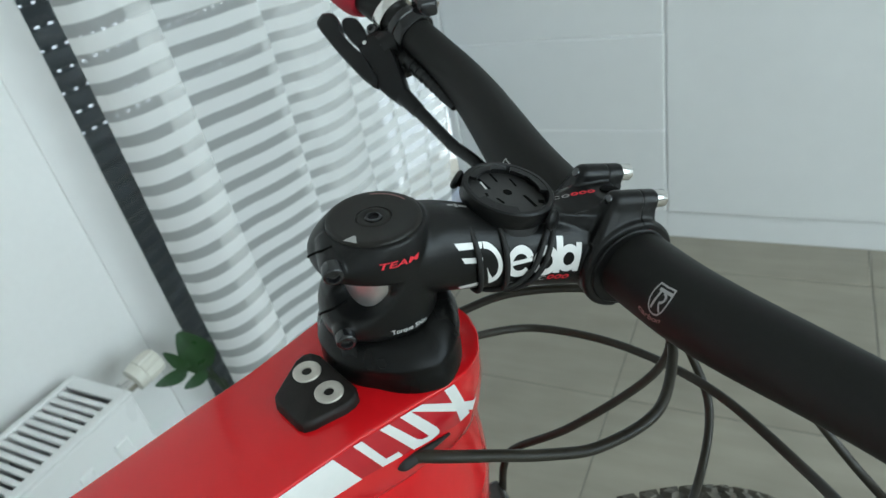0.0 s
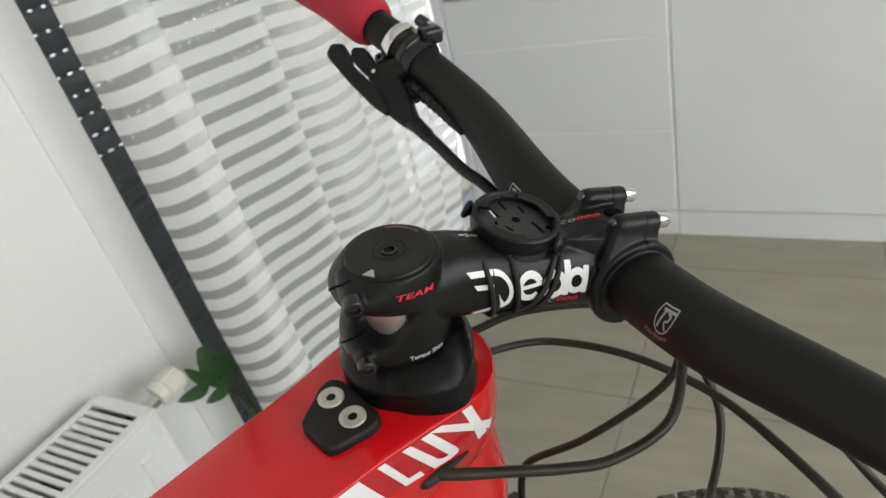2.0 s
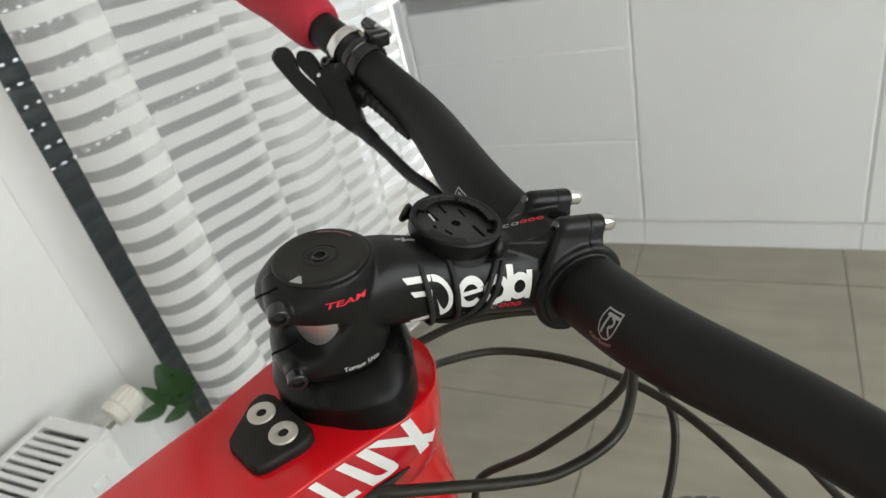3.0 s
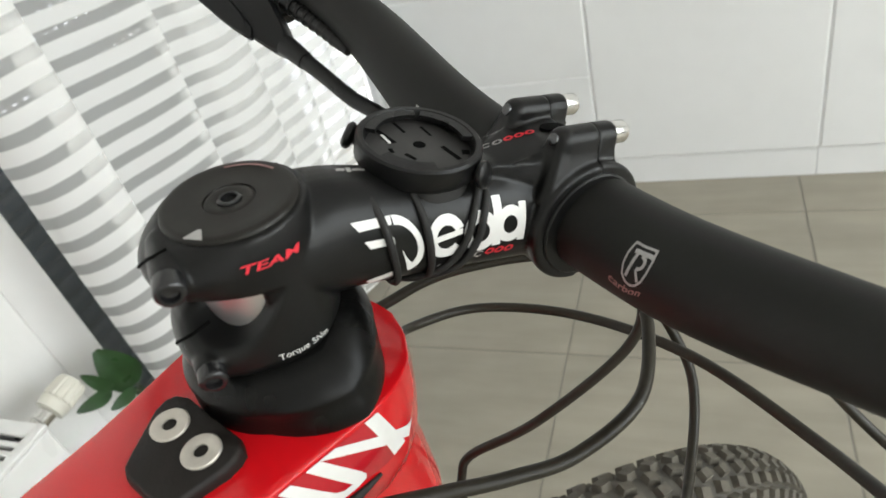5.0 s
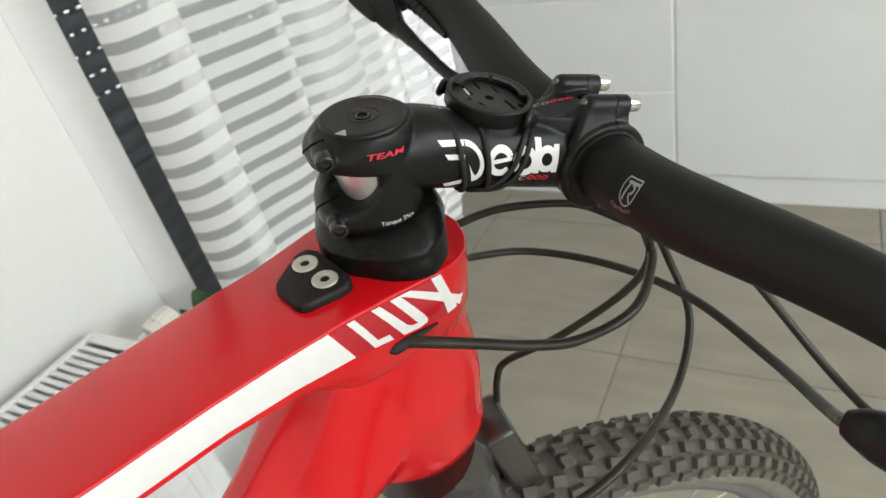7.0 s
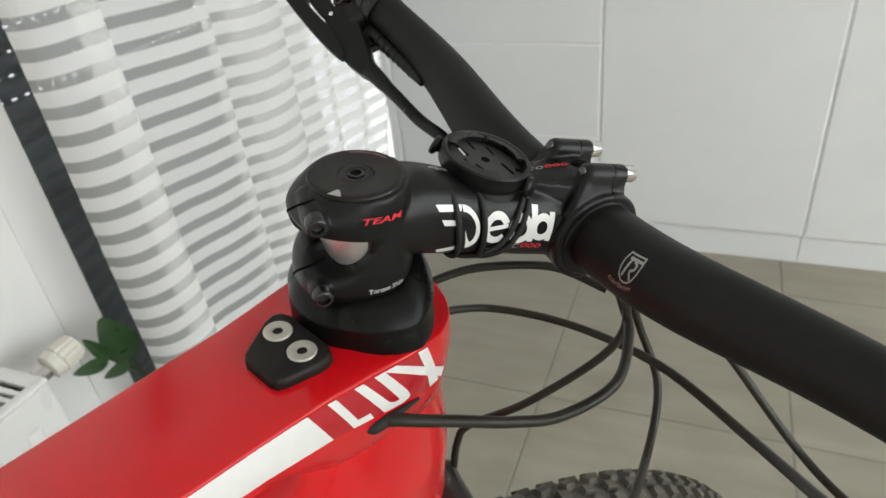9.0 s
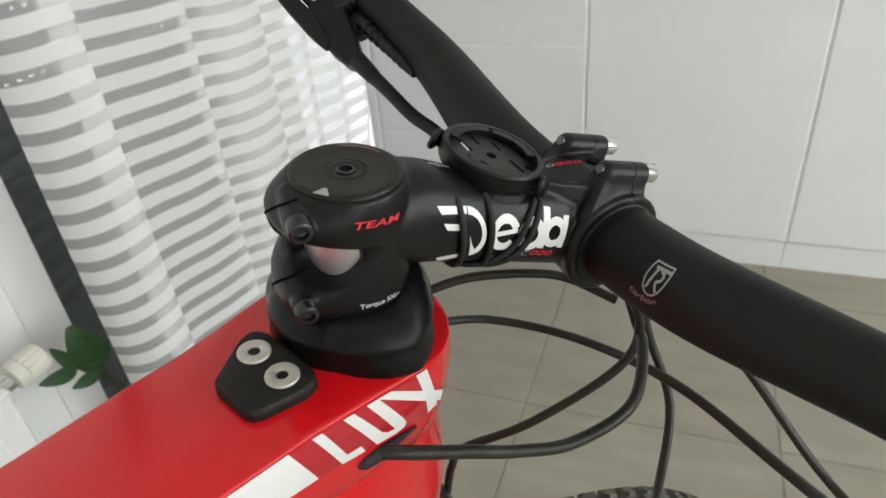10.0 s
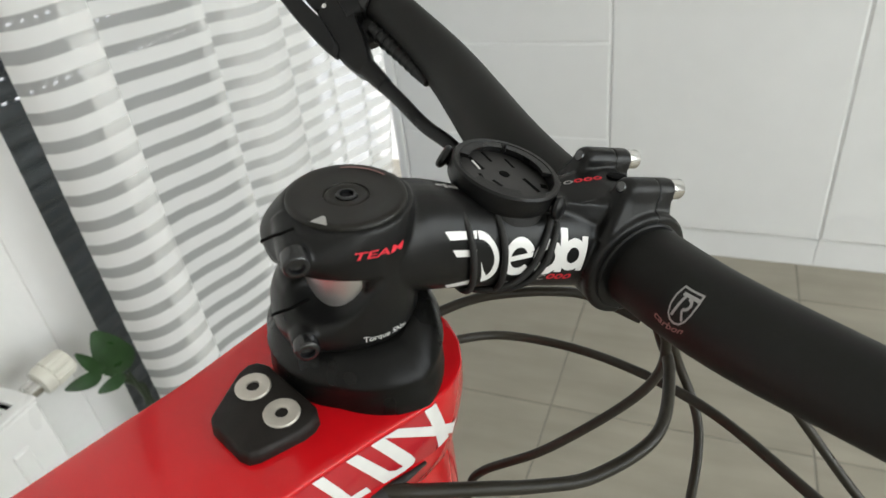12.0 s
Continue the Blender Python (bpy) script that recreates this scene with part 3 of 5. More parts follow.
# stem: axis height, half width and half height along it
def stem_z(x):
    return -14.5 - 0.30 * x


def stem_hw(x):
    return float(np.interp(x, (0, 10, 25, 45, 80), (20, 18.6, 16.6, 16.2, 17.0)))


def stem_hh(x):
    return float(np.interp(x, (0, 10, 25, 45, 80), (15.5, 16, 16.0, 15.8, 16.5)))


def stem_crest(x):
    """The stem's upper line: level behind the cap, then falling with the stem."""
    return float(np.interp(x, (-2, 12, 19, 25, 31, 38, 46, 60, 75, 90), (-1.6, -1.2, -1.2, -2.4, -4.6, -7.6, -11.0, -14.6, -18.0, -21.5)))


def stem_side(x, z, lift=0.0):
    """The right-hand flank of the stem."""
    s = max(-0.98, min(0.98, (z - stem_z(x)) / (stem_hh(x) + lift)))
    return Vector((x, -(stem_hw(x) + lift) * (1 - abs(s) ** 2.3) ** (1 / 2.3), z))


EAR = Vector((0.972, 0, -0.235))
EAR_TURN = pose(0, 0, 0, 0, math.degrees(math.asin(0.235)), 0)


def ear(bm, y, s0, s1):
    """A clamp ear: round on top, flaring down into the clamp."""
    side = [(4.7 * math.cos(a), 4.4 * math.sin(a)) for a in (math.pi * i / 14 for i in range(15))]
    side = side + [(-5.0, -2.5), (-5.8, -5), (-7.0, -8.5), (-8.2, -12.5), (-8.6, -17), (8.6, -17), (8.2, -12.5), (7.0, -8.5), (5.8, -5), (5.0, -2.5)]
    m = Matrix.Translation((100, y, -15.4)) @ EAR_TURN
    rings = []
    for s, k in ((s0, 0.55), (s0 + 1.2, 0.85), (s0 + 3.0, 1.0), (s1, 1.0)):
        rings.append([m @ Vector((s - max(0.0, -z) * 0.35 * (s < s0 + 2), k * u, z * (k if z > 0 else 1))) for u, z in side])
    return loft(bm, rings)


def build_stem():
    bm = bmesh.new()
    # collar round the steerer: two clamp lobes with a window between them at the back
    zs = [-0.4 - 42.6 * k / 70 for k in range(71)]
    rings = []
    for z in zs:
        ring = []
        for i in range(120):
            a = 2 * math.pi * i / 120
            deg = math.degrees(a)
            off = abs(deg - 180)
            back = max(0.0, -math.cos(a)) ** 1.5
            r = 20.6 + 5.2 * back
            top, low = max(0.0, (z + 9.5) / 9.0), max(0.0, (-37.5 - z) / 5.5)
            r -= (1.6 + 6.0 * back) * top ** 1.8 + (1.4 + 3.0 * back) * low ** 2
            r -= 3.4 * back * math.exp(-((z + 22.5) / 6.0) ** 2)
            for zl in (-6.0, -35.0):
                r += 2.4 * math.exp(-((deg - 214) / 20) ** 2 - ((z - zl) / 6.5) ** 2)
            # the window: its upper edge falls to the front, its lower edge is a bow
            sill, head = -29.6 + 12.0 * ((deg - 228) / 47) ** 2, float(np.interp(deg, (192, 274), (-12.4, -17.4)))
            out = max(sill - z, z - head)
            if 140 < deg < 226:
                out = min(out, abs(z + 21.0) - 1.4)
            if out < 4 and 130 < deg < 280:
                edge = out / 0.8
                r -= (r - 14.6) / (1 + math.exp(min(40, 2.2 * edge)))
                near = math.exp(-max(0.0, edge) ** 2 / 14.0) if edge > 0 else 0.0
                r -= 0.9 * near * back
            ring.append((r * math.cos(a), r * math.sin(a), z))
        rings.append(ring)
    loft(bm, rings)
    # tube to the bar clamp
    rings = []
    for k in range(30):
        x = -2 + 90 * k / 29
        c, w, h = stem_z(x), stem_hw(x), stem_hh(x)
        rings.append([(x, w * math.copysign(abs(math.cos(t)) ** 0.87, math.cos(t)), c + (stem_crest(x) - c if math.sin(t) > 0 else h) * math.copysign(abs(math.sin(t)) ** 0.87, math.sin(t))) for t in (2 * math.pi * i / 48 for i in range(48))])
    loft(bm, rings)
    # rear half of the bar clamp and its ears
    lathe(bm, [(15, -21), (19.9, -20.8), (20.8, -19.8), (20.8, -18.0), (20.2, -15.8), (20.2, 15.8), (20.8, 18.0), (20.8, 19.8), (19.9, 20.8), (15, 21)], (99, 0, -42.5), (0, 1, 0), 56)
    for y in (-12, 12):
        ear(bm, y, -8.2, 14)
        lathe(bm, [(4.0, 0), (5.2, 3), (5.2, 26)], (86, y, -54.0), EAR, 28)
    rings = []
    for s, top, wide in ((-27, -11.5, 9), (-20, -8.4, 11), (-13, -5.4, 13), (-6, -2.8, 16), (2, -1.8, 17.5), (10, -1.8, 17.5)):
        rings.append([Matrix.Translation((100, 0, -15.0)) @ EAR_TURN @ Vector((s, u * wide / 17.5, top if z > -0.5 else z)) for u, z in ((-17.5, -18), (-17.2, -12), (-15.5, -6.5), (-12, 0), (-6, 0), (0, 0), (6, 0), (12, 0), (15.5, -6.5), (17.2, -12), (17.5, -18))])
    loft(bm, rings)
    for z in (-5.8, -35.0):
        lathe(bm, [(3.0, -8.5), (4.4, -7.5), (4.6, 0), (4.4, 8), (4.1, 11.0)], (-19.0, -7.0, z + 0.6), (-0.14, -1.0, -0.05), 24)
    bmesh.ops.bisect_plane(bm, geom=bm.verts[:] + bm.edges[:] + bm.faces[:], plane_co=(104.0, 0, -26.5), plane_no=EAR, clear_outer=True)
    bmesh.ops.holes_fill(bm, edges=[e for e in bm.edges if e.is_boundary])
    return hpart("stem", bm, ALLOY, bike, "satin black alloy stem with white print")


stem = soft_union(build_stem(), 0.00056, 6)
hpart("steerer", lathe(bmesh.new(), [(15.9, -46), (15.9, -6)], seg=48), STEERER, stem, "bare silver steerer tube in the stem's window")

# faceplate
bm = bmesh.new()
lathe(bm, [(15, -20.8), (19.8, -20.6), (20.7, -19.6), (20.7, -17.8), (20.1, -15.6), (20.1, 15.6), (20.7, 17.8), (20.7, 19.6), (19.8, 20.6), (15, 20.8)], (100.5, 0, -42.5), (0, 1, 0), 56)
for y in (-12, 12):
    lathe(bm, [(4.2, 0), (4.2, 13.4), (3.9, 14.4), (2.5, 14.8)], (100, y, -15.2), EAR, 28)
    ear(bm, y, 0, 13.6)
    nose = [(5.2 * math.cos(a), -2.0 + 4.6 * math.sin(a)) for a in (math.pi * i / 14 for i in range(15))] + [(-5.6, -4.5), (-6.6, -8), (-8.0, -12.5), (-8.5, -17), (8.5, -17), (8.0, -12.5), (6.6, -8), (5.6, -4.5)]
    m = Matrix.Translation((100, y, -15.2)) @ EAR_TURN
    loft(bm, [[m @ Vector((s1, k * u, z * k if z > -2 else z - (1 - k) * 2)) for u, z in nose] for s1, k in ((3, 1.0), (8, 1.0), (10.8, 0.93), (12.6, 0.78), (13.4, 0.5))])
    lathe(bm, [(5.2, 0), (5.2, 14), (4.4, 16), (2.5, 16.5)], (100, y, -57.4), EAR, 28)
bmesh.ops.bisect_plane(bm, geom=bm.verts[:] + bm.edges[:] + bm.faces[:], plane_co=(103.5, 0, -26.5), plane_no=EAR, clear_inner=True)
bmesh.ops.holes_fill(bm, edges=[e for e in bm.edges if e.is_boundary])
plate = soft_union(hpart("faceplate", bm, ALLOY, stem, "black bar clamp faceplate"), 0.00065, 5)
for y in (-12, 12):
    for c in (Vector((100, y, -15.0)) + 14.2 * EAR, Vector((100, y, -57.4)) + 15.5 * EAR):
        hpart("clamp_bolt", lathe(bmesh.new(), [(2.8, -8), (3.6, -2.5), (3.7, 5.0), (3.45, 5.5), (2.2, 5.6), (2.0, 2.6), (0.2, 2.4)], c, EAR, 28), SILVER, stem, "bright silver bolt head")
# clamp gap round the bar
for y in (-20.9, 20.9):
    hpart("bar_collar_edge", lathe(bmesh.new(), [(16.0, -1.0), (17.4, -1.0), (18.0, -0.4), (18.0, 0.4), (17.4, 1.0), (16.0, 1.0)], (99.5, y, -42.4), (0, 1, 0), 56), ALLOY, stem)
for z in (-5.4, -34.9):
    ax = Vector((-0.14, -1.0, -0.05)).normalized()
    c = Vector((-20.9, -19.9, z + (0.9 if z > -20 else 0.0)))
    hpart("pinch_bolt", lathe(bmesh.new(), [(3.2, -4), (3.75, -3.5), (3.75, 0.9), (3.45, 1.5), (2.9, 1.75), (2.2, 1.7), (2.0, 1.3), (1.9, 0.0), (1.0, -0.3), (0.2, -0.3)], c, ax, 32), BOLT_BLACK, stem, "glossy black hexagon socket bolt")


def skin_of(ob):
    """Finds where a ray in the bar's frame meets the finished skin of a part."""
    shape = ob.evaluated_get(bpy.context.evaluated_depsgraph_get())
    base = Matrix.Translation(-ORIGIN[ob.name]) @ BAR
    turn, back = base.to_3x3(), base.inverted()

    def cast(start, way, lift):
        hit, where, normal, _ = shape.ray_cast(base @ Vector(start), (turn @ Vector(way)).normalized())
        return back @ (where + normal * lift * 0.001) if hit else None
    return cast


on_stem = skin_of(stem)
for z0, z1 in ((-0.8, -11.0), (-27.0, -39.0)):
    pts = []
    for k in range(13):
        s = k / 12
        z = z0 + (z1 - z0) * s ** 1.3
        a = radians(207 - 32 * s)
        q = on_stem((45 * math.cos(a), 45 * math.sin(a), z), (-math.cos(a), -math.sin(a), 0), 0.0)
        if q:
            pts.append(q)
    # the slit is a thin black tube on the skin, its shade painted
    hpart("clamp_slit", tube(bmesh.new(), pts, 0.5, 4, 8), HOLE_SHADE, stem, "dark slit at the back of the clamp")

# top cap
cap = hpart("top_cap", lathe(bmesh.new(), [(10, -4.0), (17.2, -3.8), (17.7, -0.7), (17.4, 0.4), (16.8, 0.85), (15.6, 0.9), (13.0, 0.62), (9.5, 0.42), (6.7, 0.42), (6.5, -0.1), (6.1, 0.3), (5.6, 0.42), (4.4, 0.4), (3.3, 0.1), (3.1, -1.8), (0.2, -1.9)], seg=72), CAP, stem, "satin black top cap with a centre bolt")
hpart("cap_bolt", lathe(bmesh.new(), [(3.1, -2.5), (3.1, 0.5), (2.7, 0.85), (2.1, 0.8), (1.9, -0.6), (0.1, -0.8)], seg=24), BOLT_BLACK, cap, "black recessed cap bolt")
bm = poly(bmesh.new(), [(-2.6, -1.7), (2.6, -1.7), (0.4, 2.1), (-0.6, 2.1)])
hpart("arrow_mark", wrap(bm, lambda u, v: Vector((-11.0 + 0.72 * u + 0.68 * v, -11.0 - 0.70 * u + 0.72 * v, 1.12))), GREY_DECAL, cap, "pale arrow mark")
bm = arc_band(bmesh.new(), 0, 0, 14.3, 15.0, 20, 78, 30)
hpart("rim_print", wrap(bm, lambda u, v: Vector((u, v, 1.06))), FAINT_RED, cap, "faint line of tiny print")


# print on the stem's flank: u runs along the stem, v up
def flank(u, v):
    x = 24 + 0.97 * u
    z = -21.2 - 0.30 * 0.97 * u + v
    return on_stem((x, -45, z), (0, 1, 0), 0.22) or stem_side(x, z, 0.3)


bm = bmesh.new()
for q in ([(0.7, 10.9), (12.4, 11.2), (12.0, 8.9), (2.2, 8.4)], [(2.8, 5.4), (11.6, 5.4), (11.5, 3.2), (4.1, 3.0)], [(1.2, -8.9), (11.9, -5.8), (11.9, -8.0), (2.7, -11.2)]):
    poly(bm, q)
slice_up(bm, 1.5)
hpart("logo_bar", wrap(bm, flank), WHITE_DECAL, stem, "white slanted bars")
bm = arc_band(bmesh.new(), 0, 0, 7.0, 9.5, -80, 92, 26)
bm.transform(Matrix.Translation((12.9, 1.7, 0)) @ Matrix.Diagonal((0.76, 1, 1, 1)))
poly(bm, [(13.2, 1.2), (14.3, -2.2), (16.2, -5.4), (14.2, -7.8)])
slice_up(bm, 1.5)
hpart("logo_bow", wrap(bm, flank), WHITE_DECAL, stem, "white bow mark")
lean = Matrix(((1, 0.2, 0, -0.6), (0, 1, 0, 0), (0, 0, 1, 0), (0, 0, 0, 1)))
for at, inner, outer, start, end, bar in ((28.0, 3.3, 6.1, 25, 325, [(24.6, 0.9), (33.2, 3.0), (33.2, 4.8), (24.6, 2.9)]), (39.6, 3.0, 5.9, 0, 360, [(43.9, -3.2), (46.9, -3.2), (46.9, 12.6), (43.9, 12.6)]), (50.0, 2.6, 5.3, 0, 360, [(53.0, -2.6), (55.6, -2.6), (55.6, 10.4), (53.0, 10.4)])):
    bm = arc_band(bmesh.new(), 0, 0, inner, outer, start, end, 34, 1.16)
    bm.transform(Matrix.Translation((at, 2.4 if at < 45 else 3.6, 0)))
    poly(bm, bar)
    bm.transform(lean)
    hpart("logo_ring", wrap(slice_up(bm, 1.5), flank), WHITE_DECAL, stem, "white rounded logo shape")


def code_rings(x, y, count, wide, high, thick, lean_by=0.45, gap=0.0):
    """A row of small slanted oval rings, as narrow print looks from afar."""
    out = bmesh.new()
    for k in range(count):
        one = arc_band(bmesh.new(), 0, 0, 1 - thick, 1.0, 40 if gap and k == 0 else 0, 320 if gap and k == 0 else 360, 18)
        one.transform(Matrix(((wide / 2, lean_by * high / 2, 0, x + wide * (k + 0.5) * 1.06), (0, high / 2, 0, y), (0, 0, 1, 0), (0, 0, 0, 1))))
        me = bpy.data.meshes.new("ring")
        one.to_mesh(me)
        one.free()
        out.from_mesh(me)
        bpy.data.meshes.remove(me)
    return out


hpart("red_code", wrap(slice_up(code_rings(40.4, -5.4, 3, 3.3, 2.7, 0.52), 1.5), flank), RED_DECAL, stem, "small red print shapes")
hpart("grey_code", wrap(slice_up(code_rings(36.6, -5.9, 1, 3.2, 2.5, 0.3, gap=1.0), 1.5), flank), GREY_DECAL, stem, "small grey print shapes")
bm = bmesh.new()
for a, b in ((24, 26.0), (27, 29.0), (31, 33.5)):
    poly(bm, [(a, -8.6), (b, -8.4), (b + 0.6, -7.6), (a + 0.6, -7.8)])
slice_up(bm, 1.5)
hpart("grey_code", wrap(bm, flank), GREY_DECAL, stem, "small grey print bars")


for y in (-12, 12):
    q = on_stem((92.1 - 40 * 0.9, y, -12.4 + 40 * 0.42), (0.9, 0, -0.42), 0.0) or Vector((92.1, y, -14.1))
    hpart("bolt_end", lathe(bmesh.new(), [(1.9, -1.6), (2.0, 0.1), (1.8, 0.5), (1.2, 0.6), (0.1, 0.6)], q, (-0.85, 0, 0.53), 20), STEEL_BLACK, stem, "dark bolt end in the ear's hole")
# no hollow is cut: a black disc carries the recess's shade
q = on_stem((101.4, 0.6, 20), (0, 0, -1), 0.0) or Vector((101, 1, -18.9))
bm = lathe(bmesh.new(), [(0.3, -1.5), (3.2, -1.2), (4.4, -0.2), (4.4, 0.3), (3.6, 0.5), (0.3, 0.5)], seg=28)
bm.transform(Matrix.Translation(q) @ EAR_TURN @ Matrix.Diagonal((1.05, 0.62, 1, 1)))
hpart("clamp_recess", bm, HOLE_SHADE, stem, "dark oval recess between the ears")


def collar_side(u, v):
    """The right-hand side of the collar: u to the front, v up."""
    a = -math.pi / 2 + u / 21.0
    q = on_stem((60 * math.cos(a), 60 * math.sin(a), v), (-math.cos(a), -math.sin(a), 0), 0.2)
    return q or Vector((21 * math.cos(a), 21 * math.sin(a), v))


hpart("print", wrap(text_bm("TEAM", 5.4, 0.25, 0.8, 0.10), lambda u, v: collar_side(-6.2 + 1.18 * u, -7.7 + 0.6 * v - 0.10 * u)), RED_DECAL, stem, "red word TEAM")
hpart("print", wrap(text_bm("Torque 5Nm", 3.3, 0.0, 1.0, 0.02), lambda u, v: collar_side(-4.2 + 0.88 * u, -38.6 + 0.95 * v - 0.04 * u)), WHITE_DECAL, stem, "white print about torque")


def stem_top(u, v):
    x = 86.5 + u
    return on_stem((x, v + 3.6 - 0.35 * u, 40), (0, 0, -1), 0.2) or Vector((x, v + 3.6, -17))


hpart("top_code", wrap(slice_up(code_rings(-8.6, -0.2, 2, 3.2, 2.3, 0.42, gap=1.0), 1.0), stem_top), GREY_DECAL, stem, "grey print shapes")
hpart("top_code", wrap(slice_up(code_rings(-1.6, 0.0, 3, 3.1, 2.5, 0.55), 1.0), stem_top), RED_DECAL, stem, "red print shapes")

bm = bmesh.new()
for a, b, w in ((0.0, 2.4, 0.8), (2.8, 4.2, 1.7), (4.6, 8.0, 0.8)):
    poly(bm, [(a - 58, -w), (b - 58, -w), (b - 57.4, w), (a - 57.4, w)])
hpart("top_code", wrap(slice_up(bm, 1.0), lambda u, v: on_stem((86.5 + u, v + 1.2, 40), (0, 0, -1), 0.2) or Vector((86.5 + u, v, -3))), GREY_DECAL, stem, "grey script bars")

# handlebar: y, x, rise, radius
BAR_LINE = ((0, 100, -42.3, 15.9), (40, 100.3, -41.2, 15.9), (65, 100, -37, 15.7), (95, 104, -31.6, 14.4), (130, 107.6, -25.4, 13.0), (170, 104.2, -16.5, 11.6), (210, 91.5, 0, 11.1),
            (260, 74.5, 16.5, 11.1), (340, 49, 36, 11.1), (380, 37, 46, 11.1))
BAR_END = 342


def bar_raw(y):
    ys = [q[0] for q in BAR_LINE]
    x, z, r = (float(np.interp(abs(y), ys, [q[k] for q in BAR_LINE])) for k in (1, 2, 3))
    return Vector((x - 0.085 * y, y, z + 0.043 * y)), r


def bar_centre(y):
    """The middle of the bar and its radius, y to the left of the stem."""
    some = [bar_raw(y + d) for d in (-16, -8, 0, 8, 16)]
    return sum((c for c, _ in some), Vector()) / 5, sum(r for _, r in some) / 5


line = [-BAR_END + 6 * k for k in range(2 * BAR_END // 6 + 1)]
rings = []
for y in line:
    c, r = bar_centre(y)
    m = Matrix.Translation(c) @ frame_on(bar_centre(y + 4)[0] - bar_centre(y - 4)[0])
    rings.append([m @ Vector((r * math.cos(a), r * math.sin(a), 0)) for a in (2 * math.pi * i / 40 for i in range(40))])
handlebar = hpart("handlebar", loft(bmesh.new(), rings), CARBON, bike, "matte black carbon riser handlebar")


def on_bar(y0, turn, flip=1):
    """Print on the bar's skin: u along the bar to the right, v round it and up."""
    def place(u, v):
        y = y0 - u
        c, r = bar_centre(y)
        a = radians(turn) + v / r
        return c + (r + 0.32) * Vector((-math.cos(a), 0, math.sin(a)))
    return place


for y0, turn in ((-51, 28), (55, 14)):
    bm = bmesh.new()
    out = [(-5.7, 2.8), (-4.9, 6.7), (0.0, 6.5), (5.0, 6.7), (5.8, 2.8), (5.7, -1.0), (4.6, -4.4), (2.5, -6.5), (0.0, -7.2), (-2.5, -6.5), (-4.6, -4.4), (-5.6, -1.0)]
    inn = [(x * 0.86, y * 0.88) for x, y in out]
    ov, iv = [bm.verts.new((*q, 0)) for q in out], [bm.verts.new((*q, 0)) for q in inn]
    for i in range(len(out)):
        j = (i + 1) % len(out)
        bm.faces.new((ov[i], ov[j], iv[j], iv[i]))
    poly(bm, [(-3.2, -4.2), (-2.0, -4.6), (-0.6, 4.6), (-1.8, 4.6)])
    poly(bm, [(-3.0, 3.4), (4.8, 3.4), (4.8, 4.8), (-3.0, 4.8)])
    arc_band(bm, 0.9, 1.2, 1.4, 2.6, -100, 100, 14)
    poly(bm, [(0.2, -1.2), (1.3, -1.4), (3.4, -4.6), (2.2, -4.8)])
    bm.transform(pose(0, 0, 0, 0, 0, 2) @ Matrix.Diagonal((0.74, 0.95, 1, 1)))
    hpart("shield_mark", wrap(slice_up(bm, 1.2), on_bar(y0, turn)), GREY_DECAL, handlebar, "grey shield mark")
    hpart("print", wrap(text_bm("carbon", 4.2, 0.0, 0.8, 0.08), lambda u, v, f=on_bar(y0, turn): f(0.98 * u - 7.6 + 0.25 * v, 0.94 * v - 10.6 + 0.10 * u + 0.045 * (u - 7) ** 2)), FAINT_RED, handlebar, "dull red word carbon")

# grips
for s in (1, -1):
    rings = []
    for k in range(36):
        y = s * ((222 if s > 0 else 242) + (118 if s > 0 else 98) * k / 35)
        c, _ = bar_centre(y)
        e = min(k, 35 - k)
        r = 16.5 + 0.4 * math.sin(k * 0.45) - (2.4 if e == 0 else 0.8 if e == 1 else 0)
        m = Matrix.Translation(c) @ frame_on(bar_centre(y + 4 * s)[0] - bar_centre(y - 4 * s)[0])
        rings.append([m @ Vector((r * math.cos(a), r * math.sin(a), 0)) for a in (2 * math.pi * i / 36 for i in range(36))])
    hpart("grip", loft(bmesh.new(), rings), GRIP, bike, "red foam handlebar grip")


